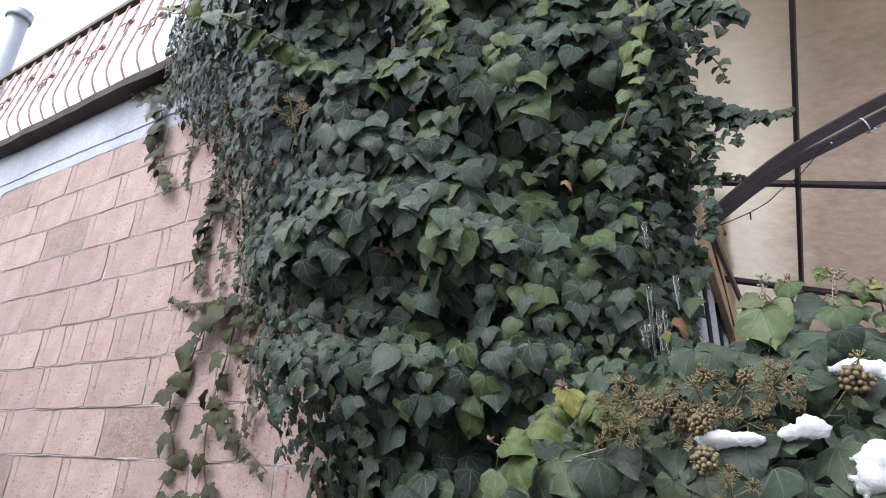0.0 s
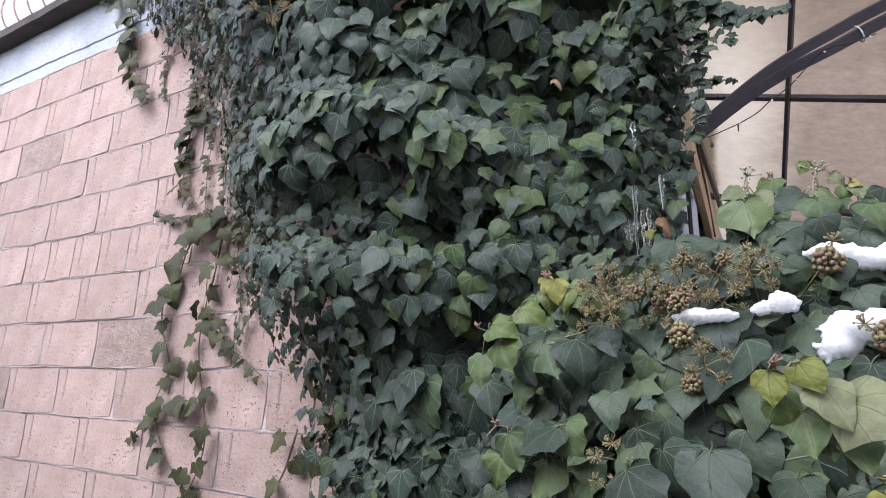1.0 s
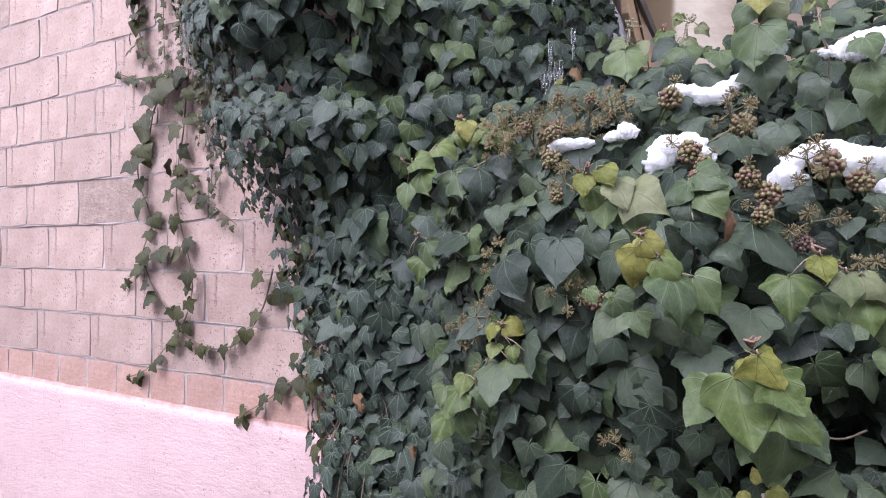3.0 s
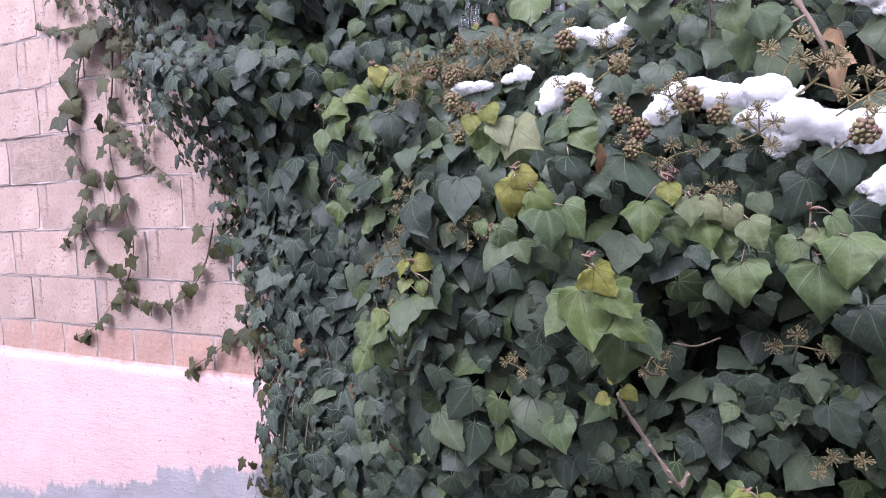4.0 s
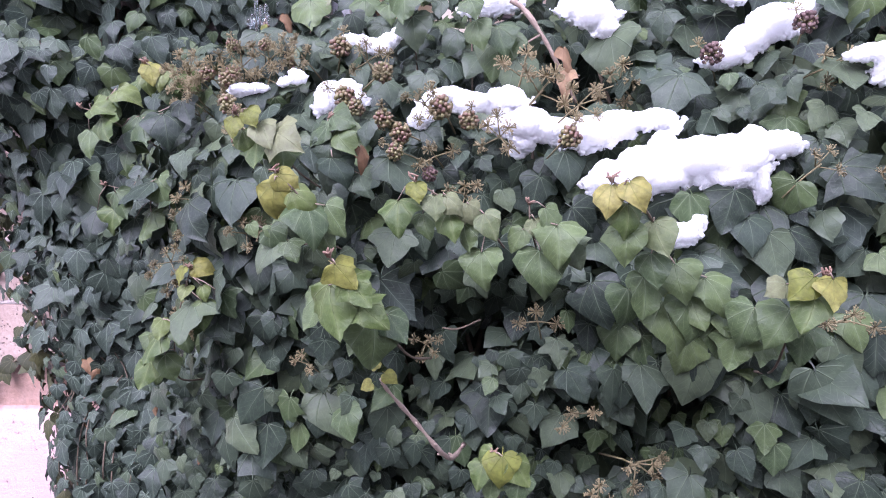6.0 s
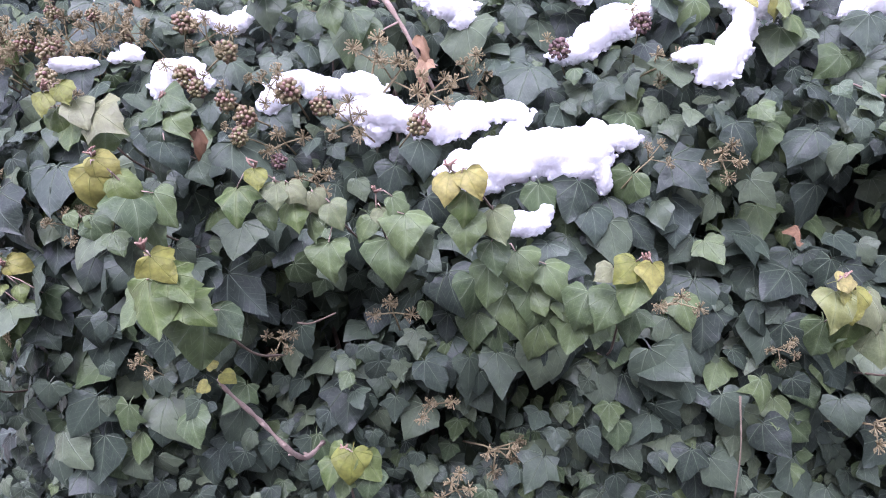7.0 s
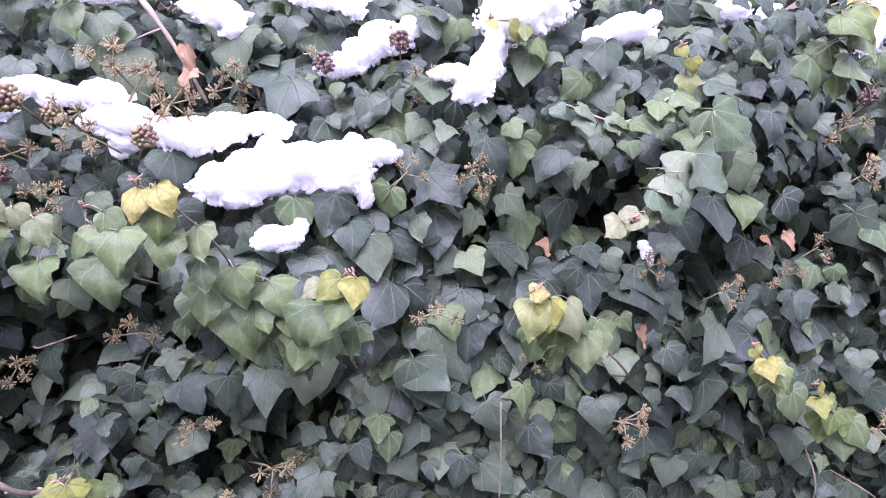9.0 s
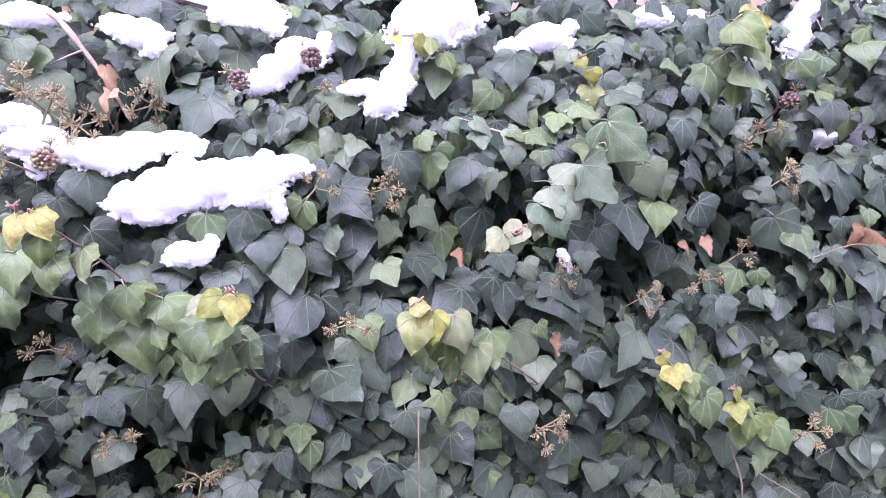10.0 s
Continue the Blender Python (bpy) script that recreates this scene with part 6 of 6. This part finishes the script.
def snow_heap(label, lumps_, seed, voxel):
    """A sagging cushion of snow: rounded on top, crumbly beneath."""
    bm = bmesh.new()
    rr = random.Random(seed)
    for x, y, z, rx, ry, rz in lumps_:
        bmesh.ops.create_icosphere(bm, subdivisions=3, radius=1.0, matrix=Matrix.Translation((x, y, z)) @ Matrix.Diagonal((rx, ry, rz, 1)))
        for k in range(int(560 * rx / 0.06)):
            a = rr.uniform(0, 6.283)
            v = Vector((math.cos(a), -rr.uniform(-0.25, 0.2), -abs(math.sin(a)) - 0.12)).normalized() * (0.95 + 0.55 * rr.random() ** 1.8)
            bmesh.ops.create_icosphere(bm, subdivisions=1, radius=rr.uniform(0.0013, 0.0038), matrix=Matrix.Translation((x + rx * v.x, y + ry * v.y, z + rz * v.z)))
    ob = tagged(new("snow_patch", bm_mesh("snow_patch", bm, SNOW, True)), label, "snow", group="snow on the hedge")
    rem = ob.modifiers.new("merge", "REMESH")
    rem.mode, rem.voxel_size, rem.use_smooth_shade = "VOXEL", voxel * 0.34, True
    tx = bpy.data.textures.new("crumble", "CLOUDS")
    tx.noise_scale, tx.noise_depth = 0.022, 2
    dis = ob.modifiers.new("crumble", "DISPLACE")
    dis.texture, dis.strength, dis.mid_level, dis.texture_coords = tx, 0.009, 0.5, "GLOBAL"
    fine = bpy.data.textures.new("grains", "CLOUDS")
    fine.noise_scale, fine.noise_depth = 0.0055, 2
    dis = ob.modifiers.new("grains", "DISPLACE")
    dis.texture, dis.strength, dis.mid_level, dis.texture_coords = fine, 0.0034, 0.5, "GLOBAL"
    return ob


for k, (label, sy, heap) in enumerate(SNOW_HEAPS):
    snow_heap(label, [(x, sy, z, rx, min(max(rx, 0.014), 0.045), rz) for x, z, rx, rz in heap], k, 0.006)

# icicles at the edge of the climbing ivy
for k, (x, y, z, l) in enumerate(((0.247, 1.460, 1.767, 0.154), (0.260, 1.460, 1.717, 0.109), (0.272, 1.460, 1.719, 0.103), (0.237, 1.460, 1.697, 0.055), (0.299, 1.460, 1.781, 0.072), (0.252, 1.460, 1.906, 0.064), (0.264, 1.460, 1.670, 0.071), (0.229, 1.460, 1.687, 0.034))):
    pts = [(x + 0.0008 * math.sin(i * 1.7), y, z - l * i / 14) for i in range(15)]
    tagged(new("icicle", mesh_of("icicle", *tube(pts, 0.0058, 0.0014, 8, 0.30), ICE)), "clear thin icicle hanging in the ivy", "icicle", group="icicles")

# dead branch in the hollow of the hedge
branch = thing("dead_branch", "bare brown dead ivy branch in a hollow of the hedge", "branch")
part("stem", mesh_of("stem", *tube(smooth_line([(0.80, 1.22, 1.60), (0.842, 1.20, 1.575), (0.876, 1.20, 1.525), (0.904, 1.21, 1.47), (0.93, 1.215, 1.41)], 6), 0.0055, 0.0028, 8, 0.2), STEM_TAN), branch)
for a, b_ in (((0.876, 1.20, 1.525), (0.835, 1.18, 1.500)), ((0.904, 1.21, 1.47), (0.918, 1.18, 1.43)), ((0.904, 1.21, 1.47), (0.935, 1.19, 1.45))):
    part("spur", mesh_of("spur", *tube([a, ((a[0] + b_[0]) / 2, a[1] - 0.012, (a[2] + b_[2]) / 2), b_], 0.002, 0.001, 6), STEM_TAN), branch)

# withered leaves caught in the foliage
WITHERED_HIGH = [(-0.204, 1.46, 1.80, 0.05, 0.2, 0.8, 1.0), (0.912, 1.185, 1.495, 0.05, 0.3, 0.2, 0.2), (0.915, 1.18, 1.455, 0.06, -0.3, 0.2, -0.1), (2.151, 1.03, 1.155, 0.055, 0.2, 0.5, 0.8), (2.14, 1.03, 1.16, 0.045, -0.2, 0.3, -0.7), (1.821, 1.04, 1.155, 0.032, 0.3, 0.2, 0.3), (1.854, 1.04, 1.158, 0.034, -0.2, 0.3, 0.1), (0.29, 1.52, 1.71, 0.05, 0.5, 0.2, 0.3), (-0.28, 1.44, 0.90, 0.05, 0.2, 0.4, 0.4), (1.45, 1.05, 1.17, 0.03, 0.4, 0.3, -0.2)]
WITHERED_LOW = [(0.62, 0.98, 1.34, 0.045, 0.6, 0.1, 0.2), (0.12, 1.36, 1.99, 0.035, 0.3, 0.4, 0.5), (1.58, 1.01, 1.03, 0.035, 0.4, 0.1, 0.1), (-0.36, 1.50, 0.72, 0.04, 0.1, 0.3, 0.4), (-0.22, 1.48, 0.60, 0.045, -0.3, 0.2, -0.3), (-0.12, 1.46, 0.78, 0.035, 0.4, 0.2, 0.2), (-0.30, 1.49, 0.86, 0.03, 0.2, 0.4, -0.4), (0.02, 1.42, 0.66, 0.04, 0.1, 0.1, 0.3), (-0.16, 1.48, 0.46, 0.04, 0.3, 0.4, 0.1)]
for k, (x, y, z, s, nx, nz, tx_) in enumerate(WITHERED_HIGH + WITHERED_LOW):
    m = Matrix.Translation((x, y, z)) @ Matrix(turned(np.array((nx, -0.8, nz)), np.array((tx_, -0.2, -0.8))).tolist()).to_4x4() @ Matrix.Diagonal((0.50 * s, 1.0 * s, 2.2 * s, 1))
    ob = new("withered_leaf", blade_mesh("angled", k % 6, LEAF_BROWN))
    ob.matrix_basis = m
    tagged(ob, "curled brown withered ivy leaf caught in the foliage", "leaf", group="withered leaves")

# ---- blocks of the wall, course by course ----
rr = random.Random(5)


def block_mesh(name, w, h, mat, seed):
    """A worn block: slightly hollow or proud face, ragged rim, sides that reach into the joint."""
    q = random.Random(seed)
    nx, nz = (5 if w > 0.3 else 3), 2
    verts, faces, rim = [], [], []
    for j in range(nz + 1):
        for i in range(nx + 1):
            edge = i in (0, nx) or j in (0, nz)
            corner = i in (0, nx) and j in (0, nz)
            inset = 0.004 if corner else 0.0
            x, z = w * i / nx + (inset if i == 0 else -inset if i == nx else 0), h * j / nz + (inset if j == 0 else -inset if j == nz else 0)
            k = 0.0035 if edge else 0.012
            verts.append((x + q.uniform(-k, k), q.uniform(-0.0045, -0.001) + (0.0015 if edge else 0.0), z + q.uniform(-k, k)))
    at = lambda i, j: j * (nx + 1) + i
    faces = [(at(i, j), at(i + 1, j), at(i + 1, j + 1), at(i, j + 1)) for j in range(nz) for i in range(nx)]
    loop = [at(i, 0) for i in range(nx + 1)] + [at(nx, j) for j in range(1, nz + 1)] + [at(i, nz) for i in range(nx - 1, -1, -1)] + [at(0, j) for j in range(nz - 1, 0, -1)]
    o = len(verts)
    for k in loop:
        x, y, z = verts[k]
        verts.append((x + (w / 2 - x) * -0.004, 0.008, z + (h / 2 - z) * -0.02))
    n = len(loop)
    faces += [(loop[(k + 1) % n], loop[k], o + k, o + (k + 1) % n) for k in range(n)]
    return mesh_of(name, verts, faces, mat, False)


FULL = [block_mesh("block", 0.409, 0.189, BLOCK, i) for i in range(6)]
PART = [block_mesh("block", 0.200, 0.189, BLOCK, 20 + i) for i in range(4)]
BARE = [block_mesh("block", 0.409, 0.189, BLOCK_BARE, 30 + i) for i in range(2)]
LOW = [block_mesh("block", 0.207, 0.130, BRICK_LOW, 40 + i) for i in range(5)]

# a known joint of each course, from the lowest full one up
JOINTS = [-1.95, -1.637, -1.855, -2.035, -1.80, -1.91, -1.765, -1.92, -2.19, -1.98, -2.55]
RAW = {(3, 0): 0, (2, -3): 1, (8, -2): 0, (10, -3): 1}
UPRIGHT = [[] for c in range(len(JOINTS) + 1)]
for c, j0 in enumerate(JOINTS):
    z = 0.8055 + 0.2 * c
    for k in range(-13, 6):
        x = j0 + 0.42 * k + 0.005
        if x < -7.0 or x + 0.41 > WALL_END:
            continue
        halves = -3 < k < 3 if c == 5 else rr.random() < 0.12
        UPRIGHT[c] += [x - 0.0055, x + 0.2045] if halves and (c, k) not in RAW else [x - 0.0055]
        if (c, k) in RAW:
            part("block", BARE[RAW[(c, k)]], wall, pose(x, WALL_Y, z), "bare rough brown block")
        elif halves:
            part("block", rr.choice(PART), wall, pose(x, WALL_Y, z))
            part("block", rr.choice(PART), wall, pose(x + 0.21, WALL_Y + rr.uniform(-0.003, 0.0), z))
        else:
            part("block", rr.choice(FULL), wall, pose(x, WALL_Y + rr.uniform(-0.003, 0.0), z))
for k in range(-28, 8):
    x = -1.115 + 0.216 * k
    if x + 0.21 < WALL_END:
        part("block", rr.choice(LOW), wall, pose(x, WALL_Y + 0.001, 0.664))
band, rows = bmesh.new(), []
for i in range(321):
    x = -7.0 + (WALL_END + 7.0) * i / 320
    low, step = 2.992 + 0.02 * noise.noise((x * 1.3, 4.0, 0.0)) + 0.010 * noise.noise((x * 9, 2.0, 0.0)), 3.075 + 0.02 * noise.noise((x * 0.9, 8.0, 0.0)) + 0.008 * noise.noise((x * 11, 1.0, 0.0))
    edge_z = [low, low + 0.004, step - 0.004, step, 0.5 * (step + 3.318), 3.318]
    edge_y = [0.004, -0.0035, -0.003, -0.0095, -0.008, -0.008]
    rows.append([band.verts.new((x, WALL_Y + ey + 0.003 * noise.noise((x * 6, ez * 6, 2.0)), ez)) for ez, ey in zip(edge_z, edge_y)])
for a, b_ in zip(rows, rows[1:]):
    for k in range(5):
        band.faces.new((a[k], b_[k], b_[k + 1], a[k + 1]))
limewash = tagged(new("band", bm_mesh("band", band, GREY_BAND)), "cracked grey limewash plaster band under the coping", "wall band", kind="structure")

# uneven beads of mortar along the courses
for c in range(len(JOINTS) + 1):
    z, verts, faces = 0.80 + 0.2 * c, [], []
    n = 420
    for i in range(n + 1):
        x = -7.0 + (WALL_END + 6.99) * i / n
        wide, proud = 0.0062 + 0.005 * noise.noise((x * 5, z, 1.0)) + 0.004 * noise.noise((x * 30, z, 2.0)), 0.0020 + 0.005 * noise.noise((x * 5, z, 4.0)) + 0.003 * noise.noise((x * 28, z, 8.0))
        mid = z + 0.007 * noise.noise((x * 2.2, z, 6.0)) + 0.004 * noise.noise((x * 14, z, 7.0))
        verts += [(x, WALL_Y + 0.006, mid + max(wide, 0.001) + 0.002), (x, WALL_Y - 0.002 - max(proud, -0.006), mid + 0.001), (x, WALL_Y + 0.006, mid - max(wide, 0.001))]
        if i:
            o = 3 * i
            faces += [(o - 3, o, o + 1, o - 2), (o - 2, o + 1, o + 2, o - 1)]
    faces = [f[::-1] for f in faces]
    for x in UPRIGHT[c]:
        if rr.random() < 0.25:
            continue
        o, full = len(verts), rr.uniform(-0.004, 0.003)
        for i in range(13):
            zz = z + 0.2 * i / 12
            wide = max(0.0068 + 0.005 * noise.noise((x * 9, zz * 12, 3.0)), 0.001)
            mid = x + 0.003 * noise.noise((x, zz * 16, 9.0))
            proud = max(full + 0.006 * noise.noise((x * 3, zz * 14, 5.0)), -0.006)
            verts += [(mid - wide - 0.001, WALL_Y + 0.006, zz), (mid, WALL_Y - 0.001 - proud, zz), (mid + wide + 0.001, WALL_Y + 0.006, zz)]
            if i:
                n = o + 3 * i
                faces += [(n - 3, n - 2, n + 1, n), (n - 2, n - 1, n + 2, n + 1)]
    part("mortar_bead", mesh_of("mortar_bead", verts, faces, MORTAR, True), wall)
for ob in (wall, plinth, coping, limewash, railing):
    ob.matrix_basis = ASKEW @ ob.matrix_basis
